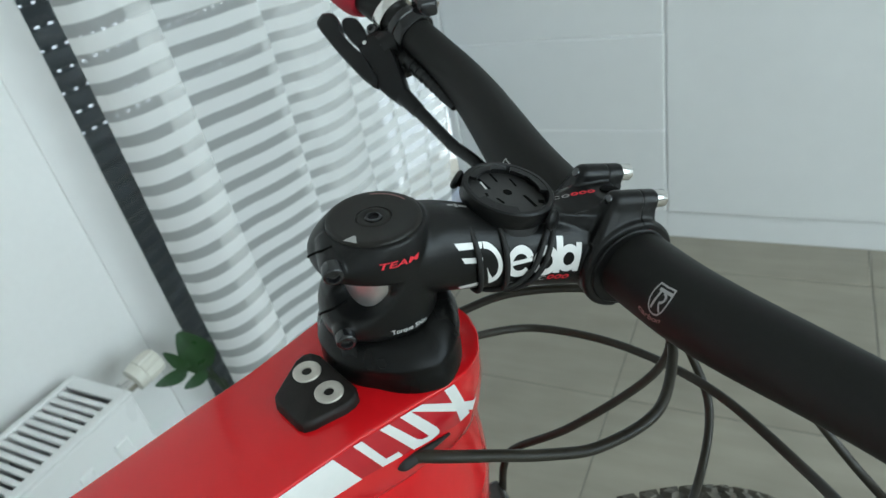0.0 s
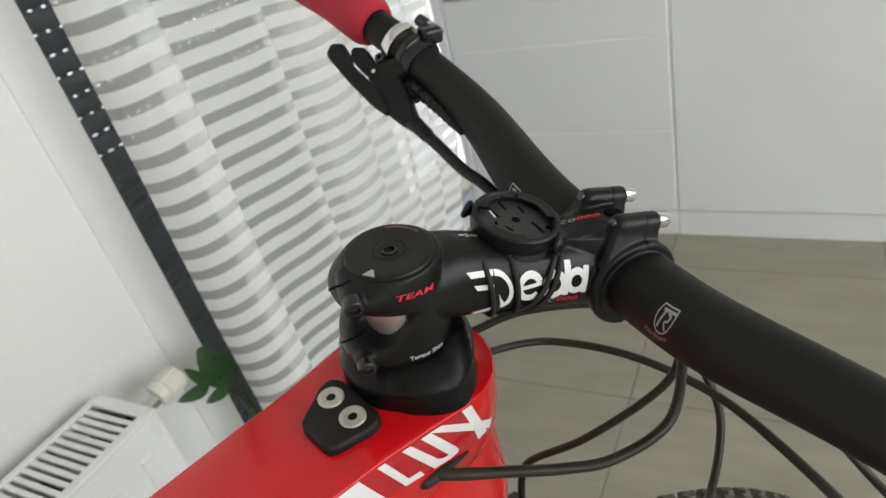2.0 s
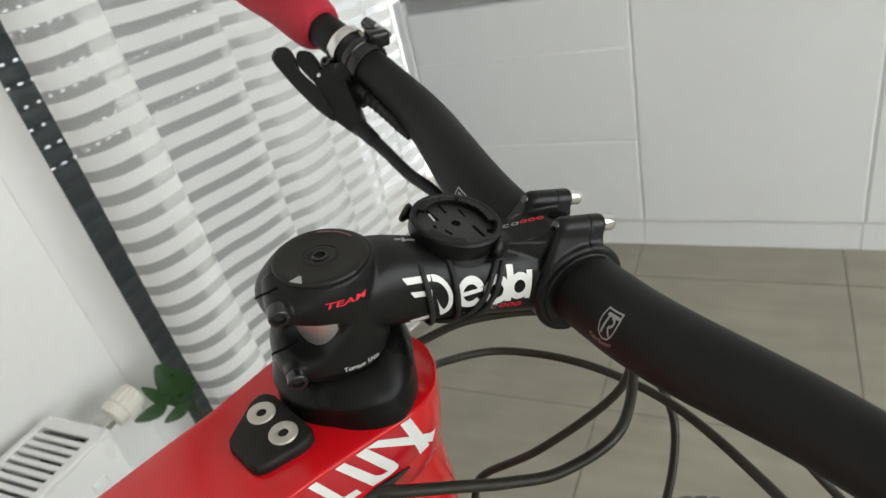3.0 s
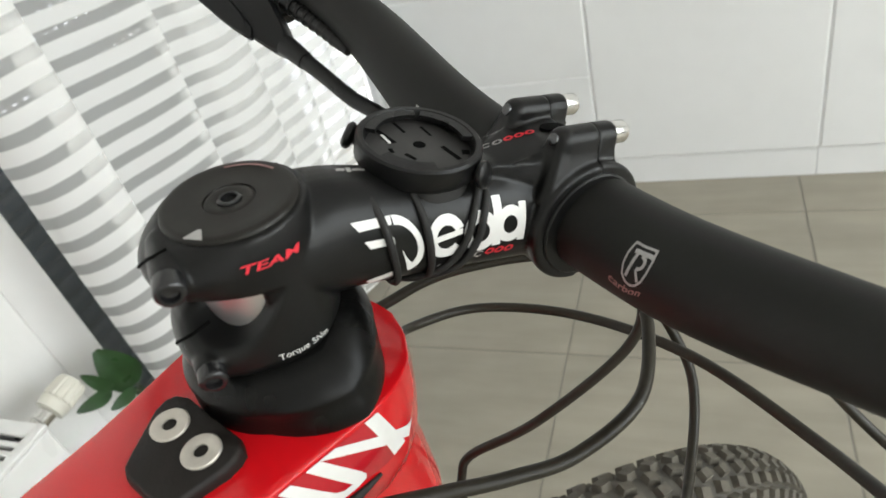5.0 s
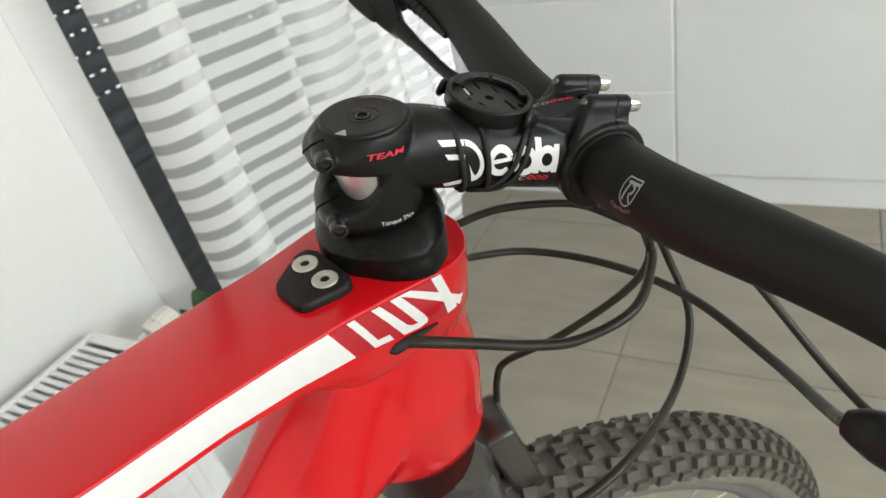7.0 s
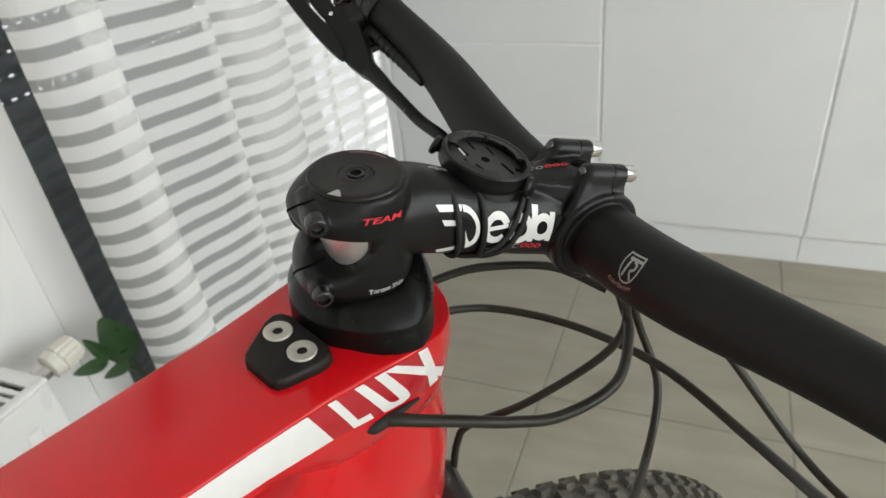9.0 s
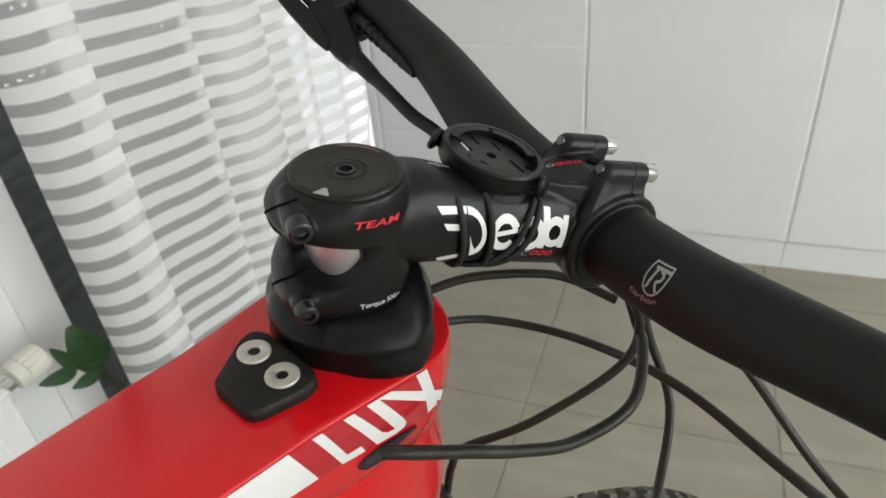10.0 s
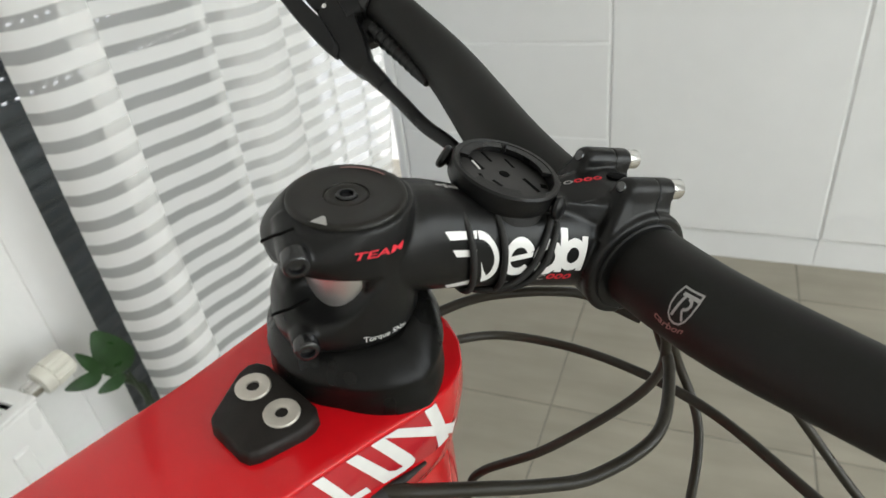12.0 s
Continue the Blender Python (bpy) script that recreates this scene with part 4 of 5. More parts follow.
# brake lever and shifter on each side
def lever_set(s, yc, joint, body_at, mid, tip, tip2):
    c, r = bar_centre(yc)
    joint, body_at, mid, tip, tip2 = (Vector(q) for q in (joint, body_at, mid, tip, tip2))

    def at(x, y, z):
        return c + Vector((x, s * y, z))

    def slab(lo, hi, bevel):
        lo, hi = at(*lo), at(*hi)
        return box(bmesh.new(), [min(a, b) for a, b in zip(lo, hi)], [max(a, b) for a, b in zip(lo, hi)], bevel, 3)
    if s > 0:
        n = Vector((-0.517, -0.519, 0.681)).normalized()
        u = Vector((-0.356, 0.853, 0.381))
        u = (u - n * u.dot(n)).normalized()
        flat = Matrix.Translation(joint) @ Matrix((u, n.cross(u), n)).transposed().to_4x4()
        bm = thick_plate(bmesh.new(), [(51, -4), (50, -13), (44, -21), (32, -17), (14, -9), (6, -5), (1, 0), (1, 4), (5, 6), (19, 7), (30, 4)], flat, -9, 1.5)
        thick_plate(bm, [(43.4, -34), (26.2, -30.4), (15.8, -21.9), (13.8, -15.3), (16.7, -8.9), (24.2, -8.6), (33.5, -10), (50.7, -18)], flat, -14, -5.0)
        tube(bm, [flat @ Vector((38, -13, -4)), (flat @ Vector((38, -13, -4))).lerp(c, 0.55), c], [8.5, 9, 9], 5, 20)
    else:
        bm = tube(bmesh.new(), [joint, joint.lerp(body_at, 0.35), body_at, body_at.lerp(c, 0.45) + Vector((0, s * 8, -4)), at(-4, 8, -6)], [4.5, 7.0, 9.5, 9.5, 9], 6, 20, 0.85)
    body = hpart("brake_lever", bm, PLASTIC, bike, "black brake lever with its clamp")
    hpart("lever_clamp", lathe(bmesh.new(), [(11.4, -6.5), (13.4, -6.5), (14.2, -5.4), (14.2, -1.4), (13.5, -0.8), (13.5, 0.8), (14.2, 1.4), (14.2, 5.4), (13.4, 6.5), (11.4, 6.5)], c, bar_centre(yc + 4)[0] - c, 36), GLOSS, body)
    hpart("clamp_ear", slab((4, -7, 8), (17, 7, 18), 2.4), GLOSS, body)
    hpart("clamp_ear", slab((9, -6, -15), (19, 7, -2), 2.4), PLASTIC, body)
    hpart("clamp_bolt", lathe(bmesh.new(), [(3.9, -2), (3.9, 5), (3.3, 6), (2, 6), (1.8, 3), (0.2, 3)], at(11, 9, 17), (-0.4, 0.8 * s, 0.35), 20), STEEL_BLACK, body, "black clamp bolt")
    hpart("bolt_barrel", lathe(bmesh.new(), [(2.6, -7), (2.9, -6), (2.9, 6), (2.6, 7)], at(14.5, 4, 15.2), (-0.4, 0.8 * s, 0.35), 16), SILVER, body, "bright metal barrel")
    hpart("shifter_band", lathe(bmesh.new(), [(11.4, -3.4), (13.4, -3.4), (13.8, -2.8), (13.8, 2.8), (13.4, 3.4), (11.4, 3.4)], bar_centre(yc + s * 14)[0], bar_centre(yc + 4)[0] - c, 36), SILVER, body, "polished metal shifter band")
    hpart("band_bolt", lathe(bmesh.new(), [(5.0, 0), (5.0, 5), (4.2, 6), (2.2, 6.2), (2.0, 4), (0.2, 4)], at(-9, 15, 7), (-0.65, 0, 0.75), 22), NICKEL, body, "nickel bolt head")
    if s > 0:
        hpart("lever_blade", thick_plate(bmesh.new(), [(84, -4), (82, 4), (55, 7.5), (31, 9), (18, 8), (23, 2), (39, -2), (54, -2), (64, -3), (70, -7), (77, -9)], flat, -2, 4.0), PLASTIC, body, "black lever blade")
        hpart("shift_paddle", thick_plate(bmesh.new(), [(70, -12), (63, -16), (54, -14), (46, -11), (46, -3), (54, -3), (65, -4.5), (70, -8.5)], flat, -4, 2.0), PLASTIC, body, "black shift paddle")
        hpart("pivot_screw", lathe(bmesh.new(), [(1.4, -1), (1.4, 0.6), (0.8, 0.9)], flat @ Vector((46, -8, 2.0)), n, 14), SILVER, body, "tiny bright screw")
        hpart("pivot_knob", lathe(bmesh.new(), [(3.4, -5), (3.6, 2), (3.0, 3.2), (1.6, 3.3), (1.4, 1.5), (0.2, 1.4)], flat @ Vector((50, -17, -2.0)), n, 20), STEEL_BLACK, body, "black pivot bolt")
        def beside(d):
            return bar_centre(yc - d)[0] + Vector((-12.8, 0, -7.2 + 0.03 * d))
        for k in range(7):
            grow = 1.0 - 0.05 * k
            hpart("adjuster_ring", lathe(bmesh.new(), [(1.6, -1.5), (4.5 * grow, -1.3), (4.9 * grow, 0.0), (4.5 * grow, 1.3), (1.6, 1.5)], beside(20 + 5.4 * k), beside(40) - beside(20), 12), PLASTIC, body)
        hpart("cable_adjuster", tube(bmesh.new(), [beside(14), beside(26), beside(40), beside(56), beside(64)], [4.0, 3.9, 3.5, 2.8, 1.8], 4, 16), PLASTIC, body)
    else:
        hpart("lever_blade", tube(bmesh.new(), [body_at, body_at.lerp(mid, 0.5), mid, mid.lerp(tip, 0.6), tip], [8, 7.5, 6.6, 6.4, 4.2], 8, 16, 0.55), PLASTIC, body, "black lever blade")
        hpart("lever_mark", tube(bmesh.new(), [body_at + Vector((-7, -4, 8)), body_at + Vector((-8, -14, 9)), body_at + Vector((-8, -26, 9))], [3.2, 4.2, 2.6], 4, 12, 0.5), DARK_RED, body, "dull red mark")
    return body


lever_set(1, 188, (66, 155, -29), (57, 175, -25), (49, 199, -13), (38, 222, 1), (55, 212, 3))
lever_set(-1, -208, (103, -155, -63), (107, -170, -58), (108, -186, -68), (112, -196, -92), (100, -205, -35))

# computer mount held by rubber bands
mount_n = Vector((0.208, -0.117, 1)).normalized()
mount_x = (Vector((1, 0, 0)) - mount_n.x * mount_n).normalized()
m_tilt = Matrix.Translation((56.26, 4.2, -6.1)) @ Matrix((mount_x, mount_n.cross(mount_x), mount_n)).transposed().to_4x4() @ pose(0, 0, 0, 0, 0, 25) @ Matrix.Scale(0.96, 4)
bm = lathe(bmesh.new(), [(0.3, -3.0), (16.4, -3.0), (16.7, 0.3), (17.2, 0.9), (18.7, 0.9), (19.4, 0.2), (19.5, -5.6), (18.6, -7.0), (0.3, -7.2)], seg=72)
bm.transform(m_tilt)
mount = thing("computer_mount", BAR @ Vector((54, 1, -15)), "round black computer mount strapped on the stem with rubber bands", "computer mount")
hpart("dish", bm, PLASTIC, mount, "round black plastic dish")
bm = lathe(bmesh.new(), [(0.3, -2.98), (16.3, -2.98), (16.3, -2.9), (0.3, -2.88)], seg=56)
bm.transform(m_tilt)
hpart("mount_floor", bm, DISH, mount, "dull grey floor of the mount")
for a, half in ((-3, 38), (80, 38), (203, 30)):
    bm = arc_band(bmesh.new(), 0, 0, 13.6, 16.9, a - half, a + half, 28)
    geom = bmesh.ops.extrude_face_region(bm, geom=bm.faces[:])["geom"]
    bmesh.ops.translate(bm, vec=(0, 0, 1.3), verts=[g for g in geom if isinstance(g, bmesh.types.BMVert)])
    bm.transform(m_tilt @ Matrix.Translation((0, 0, -0.6)))
    hpart("locking_lip", bm, PLASTIC, mount)
# slots as raised black bars, the shade of openings put into colour
for (x, y, w, h, a) in ((-2.2, 11.0, 9, 1.6, 78), (4.9, -8.7, 8.4, 1.7, 75), (-6.0, -1.4, 4.2, 1.4, 88), (-7.5, 4.7, 2.4, 1.4, 60), (5.2, 11.4, 6.6, 1.2, 70), (8.7, -11.8, 2.6, 2.6, 40), (9.8, 4.2, 6.0, 1.1, 68)):
    bm = box(bmesh.new(), (-w / 2, -h / 2, 0), (w / 2, h / 2, 0.25), 0.1, 1)
    bm.transform(m_tilt @ Matrix.Translation((x, y, -3.06)) @ pose(0, 0, 0, 0, 0, a))
    hpart("floor_slot", bm, HOLE_SHADE, mount)
# a solid white bar; the gap's brightness is put into its colour
for (x, y, w, h) in ((-3.7, 9.8, 5.4, 0.9),):
    bm = box(bmesh.new(), (-w / 2, -h / 2, 0), (w / 2, h / 2, 0.3), 0.1, 1)
    bm.transform(m_tilt @ Matrix.Translation((x, y, -2.80)) @ pose(0, 0, 0, 0, 0, 68))
    hpart("white_gap_bar", bm, WHITE_DECAL, mount, "pale gap in the mount's floor, drawn as a white bar")
bm = lathe(bmesh.new(), [(2.0, -3.05), (2.0, -2.8), (1.2, -2.75), (0.2, -2.8)], centre=(1.6, 0.8, 0), seg=16)
bm.transform(m_tilt)
hpart("centre_hole", bm, HOLE_SHADE, mount)
bm = bmesh.new()
rings = []
for k in range(9):
    s = k / 8
    z = -5.2 - 12.5 * s
    w, l = 17.0 + 4.0 * s, 15.0 - 7.0 * s ** 0.6
    rings.append([m_tilt @ pose(0, 0, 0, 0, 0, -25) @ Vector((l * math.copysign(abs(math.cos(t)) ** 0.6, math.cos(t)), w * math.copysign(abs(math.sin(t)) ** 0.6, math.sin(t)), z)) for t in (2 * math.pi * i / 40 for i in range(40))])
hpart("rubber_base", loft(bm, rings), RUBBER, mount, "black rubber saddle under the mount")
for a in (113, -82):
    d = Vector((math.cos(radians(a)), math.sin(radians(a)), 0))
    way = (d + Vector((0, 0, 0.25))).normalized()
    bm = lathe(bmesh.new(), [(2.6, -6), (2.2, -1), (2.0, 1.0), (3.6, 1.6), (4.3, 2.4), (4.3, 3.6), (3.4, 4.4), (0.2, 4.6)], d * 19.0 + Vector((0, 0, -4.6)), way, 24)
    bm.transform(m_tilt)
    hpart("band_hook", bm, PLASTIC, mount)


def band(x0, x1, x2, lift=1.1):
    """A rubber band from a hook on one side under the stem to the other."""
    pts = []
    for k in range(17):
        t = math.pi * (0.34 - 1.68 * k / 16)
        s = k / 16
        x = float(np.interp(s, (0, 0.2, 0.42, 0.58, 0.8, 1), (x0, x0 + 0.35 * (x1 - x0), x1, x1, 0.5 * (x1 + x2), x2)))
        pts.append((x, -(stem_hw(x) + lift) * math.copysign(abs(math.cos(t)) ** 0.87, math.cos(t)), stem_z(x) + (stem_hh(x) + lift) * math.copysign(abs(math.sin(t)) ** 0.87, math.sin(t))))
    return tube(bmesh.new(), pts, 1.15, 4, 10)


for x0, x1, x2 in ((33, 35, 40), (45.5, 44.5, 50), (66, 38, 60), (69, 44, 62)):
    hpart("rubber_band", band(x0, x1, x2), RUBBER, mount)


# ---- red frame ----
TT = ((-640, 23, -106, 4, -125, -140), (-400, 24, -83, 4, -100, -116), (-200, 26, -67, 3.5, -83.5, -98), (-150, 27, -63.2, 2.8, -79, -94), (-100, 28, -60.4, 3.8, -76.2, -93), (-70, 29.5, -59.2, 4.4, -76.4, -98),
      (-43, 31, -58.9, 4.2, -78.8, -112), (-20, 33.4, -59.3, 3.4, -82.3, -118), (0, 35.6, -60.2, 2.8, -85.2, -120), (12, 33.8, -62.2, 2.6, -88.5, -120), (24, 27.5, -66, 2.4, -89, -118), (33, 18, -67.5, 1.6, -89, -116), (38, 8, -68.5, 1.0, -89, -114))


def tt(x):
    xs = [q[0] for q in TT]
    return [float(np.interp(x, xs, [q[k] for q in TT])) for k in range(1, 6)]


def tt_section(x):
    yc, zc, crown, zb, zbot = tt(x)
    half = []
    for k in range(13):
        s = k / 12
        half.append((s * (yc - 0.9), zc + 0.45 * crown * (1 - s ** 2.2) - 0.25 * s))
    half += [(yc - 0.45, zc - 0.42), (yc - 0.18, zc - 0.7), (yc - 0.04, zc - 1.0), (yc, zc - 1.3)]
    for k in range(1, 9):
        s = k / 8
        half.append((yc + 0.8 * math.sin(math.pi * s), zc - 1.3 + (zb - zc + 1.3) * s))
    for k in range(1, 9):
        a = 0.5 * math.pi * k / 8
        full = min(1.0, max(0.0, (x + 85) / 45))
        drop = (zbot - zb) * (full * math.sin(a) + (1 - full) * (0.16 + 0.84 * (k / 8) ** 2))
        half.append((yc * (math.cos(a) ** 0.7 * full + (1 - full) * (1 - (max(0, k - 1) / 7) ** 1.2)) if k < 8 else 0.0, zb + drop))
    ring = [(-y, z) for y, z in half] + [(y, z) for y, z in half[-2:0:-1]]
    c, q = math.cos(tt_roll(x)), math.sin(tt_roll(x))
    return [(x, -yc + (y + yc) * c - (z - zc) * q, zc + (y + yc) * q + (z - zc) * c) for y, z in ring]


def tt_roll(x):
    return radians(-4.5) * min(1.0, max(0.0, (20 - x) / 70))


def tt_side(x, v, lift=0.3):
    """The right-hand band under the crease: v from 0 at the crease to 1 at its lower edge."""
    yc, zc, _, zb, _ = tt(x)
    y, z = -(yc + 0.8 * math.sin(math.pi * v) + lift), zc - 1.3 + (zb - zc + 1.3) * v
    c, q = math.cos(tt_roll(x)), math.sin(tt_roll(x))
    return Vector((x, -yc + (y + yc) * c - (z - zc) * q, zc + (y + yc) * q + (z - zc) * c))


xs = [-640 + 20 * k for k in range(24)] + [-160 + 5 * k for k in range(37)] + [22, 25, 28, 30, 32, 34, 35.5, 37, 38]
top_tube = fpart("top_tube", loft(bmesh.new(), [tt_section(x) for x in xs]), RED, bike, "glossy red top tube with a sharp side crease", smooth=48)

rings = []
for k in range(40):
    s = k / 39
    z = -78 - 150 * s
    sx = float(np.interp(z, (-228, -222, -212, -200, -186, -155, -125, -100, -78), (15, 25, 34, 41, 46.5, 48.5, 44, 38, 36)))
    sy = float(np.interp(z, (-228, -220, -208, -194, -150, -78), (11, 21, 29, 34, 36.5, 32)))
    xc = float(np.interp(z, (-228, -205, -186, -155), (13, 5, -3.5, -6)))
    rings.append([(xc + sx * math.cos(t), sy * math.copysign(abs(math.sin(t)) ** 0.9, math.sin(t)), z) for t in (2 * math.pi * i / 48 for i in range(48))])
front_bm = loft(bmesh.new(), rings)
rings = []
D0, DV = Vector((-30, 0, -136)), Vector((-0.76, 0, -0.65))
DN = Vector((-0.65, 0, 0.76))
for d in [-30 + 6 * k for k in range(26)] + [140 + 40 * k for k in range(13)]:
    ridge = float(np.interp(d, (-30, -8, 15, 45, 100, 620), (47, 43, 33, 17, 9, 6)))
    top = float(np.interp(d, (-30, 5, 60, 620), (46, 43, 38, 36)))
    low = float(np.interp(d, (-30, 22, 45, 95, 620), (-42, -38, -26, -21, -21)))
    c = D0 + DV * d
    half = [(7, top), (24.5, ridge), (34, 0.35 * ridge + 0.65 * low), (27, low), (8, low - 5)]
    ring = rounded(half + [(-u, v) for u, v in half[::-1]], 0.22)
    rings.append([c + Vector((0, 1, 0)) * q.x + DN * q.y for q in ring])
down_tube = soft_union(fpart("down_tube", loft(front_bm, rings), RED, bike, "glossy red head tube flowing into the down tube"), 0.0014, 14)

# white band and lettering on the crease
bm = bmesh.new()
n = 60
rows = []
for k in range(n + 1):
    x = -52.0 - 560 * k / n
    rows.append([(x + (8.5 * (j / 6) if k == 0 else 0), j / 6) for j in range(7)])
verts = [[bm.verts.new(tt_side(x, v)) for x, v in r] for r in rows]
for a, b in zip(verts, verts[1:]):
    for j in range(6):
        bm.faces.new((a[j], a[j + 1], b[j + 1], b[j]))
fpart("white_band", bm, WHITE_DECAL, top_tube, "white decal band along the crease")


def side_shape(polys, lift=0.34, name="letter"):
    bm = bmesh.new()
    for q in polys:
        poly(bm, [(u, 20 * v) for u, v in q])
    slice_up(bm, 1.6)
    return fpart(name, wrap(bm, lambda u, v: tt_side(u, v / 20, lift)), WHITE_DECAL, top_tube, "white lettering on the red tube")


bm = poly(bmesh.new(), [(-51.8, 0.4), (-1.0, 0.4), (7.0, 19.8), (-43.4, 19.8)])
fpart("red_field", wrap(slice_up(bm, 2.0), lambda u, v: tt_side(u, v / 20, 0.16)), BAND_RED, top_tube, "deeper red field behind the lettering")

# the three white letters as slanted bars; u along the tube, v down the band
side_shape([[(-43.8, 0.02), (-40.2, 0.02), (-32.8, 0.79), (-34.5, 0.98)], [(-32.8, 0.79), (-27.2, 0.79), (-25.4, 0.98), (-34.5, 0.98)]])
side_shape([[(-32.6, 0.02), (-28.6, 0.02), (-18.6, 0.74), (-16.0, 0.83), (-11.8, 0.84), (-7.8, 0.86), (-8.6, 0.94), (-12.0, 0.99), (-20.4, 0.99)]])
side_shape([[(-23.8, 0.02), (-19.2, 0.02), (-9.4, 0.70), (-7.9, 0.84), (-8.2, 0.92), (-12.4, 0.90), (-13.2, 0.82)]], 0.34, "letter_stroke")
side_shape([[(-19.6, 0.02), (-13.8, 0.02), (16.3, 0.80), (12.0, 0.93)]])
side_shape([[(-3.4, 0.0), (1.6, 0.0), (9.8, 0.95), (3.6, 0.98)]], 0.30, "letter_stroke")

# headset cover and spacer
rings = []
PROFILE = ((-41.5, 19.5), (-42.2, 22.6), (-43.6, 24.6), (-46.0, 26.6), (-48.8, 28.2), (-50.0, 28.5), (-51.4, 28.1), (-54.0, 28.0), (-57.5, 28.3), (-61.0, 28.3))
for z, rad in PROFILE:
    ring = []
    s = min(1.0, max(0.0, (-42 - z) / 15))
    for i in range(144):
        a = 2 * math.pi * i / 144
        deg = math.degrees(a) % 360
        side = min(abs(deg - 93), abs(deg - 267))
        tip = max(0.0, 1 - side / 48.0) ** 1.1
        r = rad + (2.4 + 5.6 * s) * tip
        lift = 5.5 * (1 - s) * max(0.0, math.cos(a)) ** 0.6
        ring.append((r * math.cos(a), r * math.sin(a), z + lift + 1.6 * tip * s))
    rings.append(ring)
fpart("headset_cover", loft(bmesh.new(), rings), COVER, bike, "black plastic headset cover with pointed sides")
hpart("spacer_ring", lathe(bmesh.new(), [(15, -44), (21.6, -44), (22.2, -43.4), (22.2, -42.6), (21.6, -42.0), (15, -42)], seg=64), ALLOY)

# rubber stop with two bolts on the top tube
bm = bmesh.new()
outline = [(-28.4, 12.0), (-30.2, 16.0), (-33.0, 17.2), (-37.0, 16.4), (-49.5, 9.0), (-52.6, 7.0), (-53.8, 4.2), (-53.9, -9.6), (-52.8, -12.6), (-49.8, -14.2), (-37.0, -16.8), (-33.0, -16.6), (-30.2, -15.4), (-28.4, -12.0)]
ring_pts = [Vector((*a, 0)).lerp(Vector((*b, 0)), k / 4) for a, b in zip(outline, outline[1:] + outline[:1]) for k in range(4)]
cx, cy = -38.0, -2.9
rings = []
for grow, z in ((1.01, -68), (1.0, -57.4), (0.99, -56.0), (0.955, -54.8), (0.91, -54.3), (0.1, -54.2)):
    rings.append([(cx + (q.x - cx) * grow, cy + q.y * grow, z) for q in ring_pts])
stop = fpart("frame_stop", loft(bm, rings), DUSTY, bike, "black rubber steering stop on the tube")
for y in (4.35, -10.15):
    fpart("stop_bolt", lathe(bmesh.new(), [(2.0, -2), (5.3, -1.8), (5.5, 0.6), (5.1, 1.0), (2.4, 1.05), (2.0, 0.85), (1.85, -1.4), (0.2, -1.5)], (-37.5, y, -54.5), (0, 0, 1), 32), NICKEL, stop, "pale nickel bolt with a socket")

# cable port below the lettering
bm = tube(bmesh.new(), [(-28, -31.5, -86.6), (-25, -33.4, -87.0), (-19.7, -35.2, -86.2), (-13, -36.2, -85.8), (-3, -36.2, -87.0)], [1.8, 3.3, 2.6, 1.4, 0.6], 6, 16, 0.75)
fpart("cable_port", bm, RUBBER, bike, "black rubber cable port")

# ---- fork and front wheel ----
bm = bmesh.new()
tube(bm, [(2, 0, -222), (10, 0, -244), (16, 0, -268)], [34, 36, 30], 6, 36)
tube(bm, [(20, -70, -300), (16, -52, -272), (14, 0, -256), (16, 52, -272), (20, 70, -300)], [24, 26, 32, 26, 24], 8, 28)
box(bm, (-11, -17, -38), (11, 17, 42), 4, 3, Matrix.Translation((60, 4, -262)) @ pose(0, 0, 0, 0, -18, 0))
fork = hpart("fork", bm, FORK, bike, "black suspension fork")
for y in (-68, 68):
    hpart("fork_leg", tube(bmesh.new(), [(14, y, -270), (30, y, -420), (40, y, -520), (52, y, -655)], [17, 19, 21, 17], 6, 28), PLASTIC, fork, "black fork leg")
hpart("axle", lathe(bmesh.new(), [(9, -72), (9, 72)], AXLE, (0, 1, 0), 24), STEEL_BLACK, fork)

R0, RT = 338.0, 27.0


def tyre_skin(a0, a1, n):
    rings = []
    for k in range(180):
        t = 2 * math.pi * k / 180
        ring = []
        for i in range(n):
            a = radians(a0 + (a1 - a0) * i / (n - 1))
            rr = R0 + RT * 0.96 * math.cos(a)
            ring.append((AXLE.x + rr * math.cos(t), RT * math.sin(a), AXLE.z + rr * math.sin(t)))
        rings.append(ring)
    bm = loft(bmesh.new(), rings + [rings[0]], cap=False, closed=False)
    bmesh.ops.remove_doubles(bm, verts=bm.verts[:], dist=0.01)
    return bm


tyre = hpart("tyre", tyre_skin(-84, 84, 14), TYRE_SHADED, bike, "dusty black knobbly tyre")
for a0, a1 in ((-128, -84), (84, 128)):
    hpart("sidewall", tyre_skin(a0, a1, 7), SIDEWALL, tyre, "pale dusty tyre sidewall")
bm = bmesh.new()


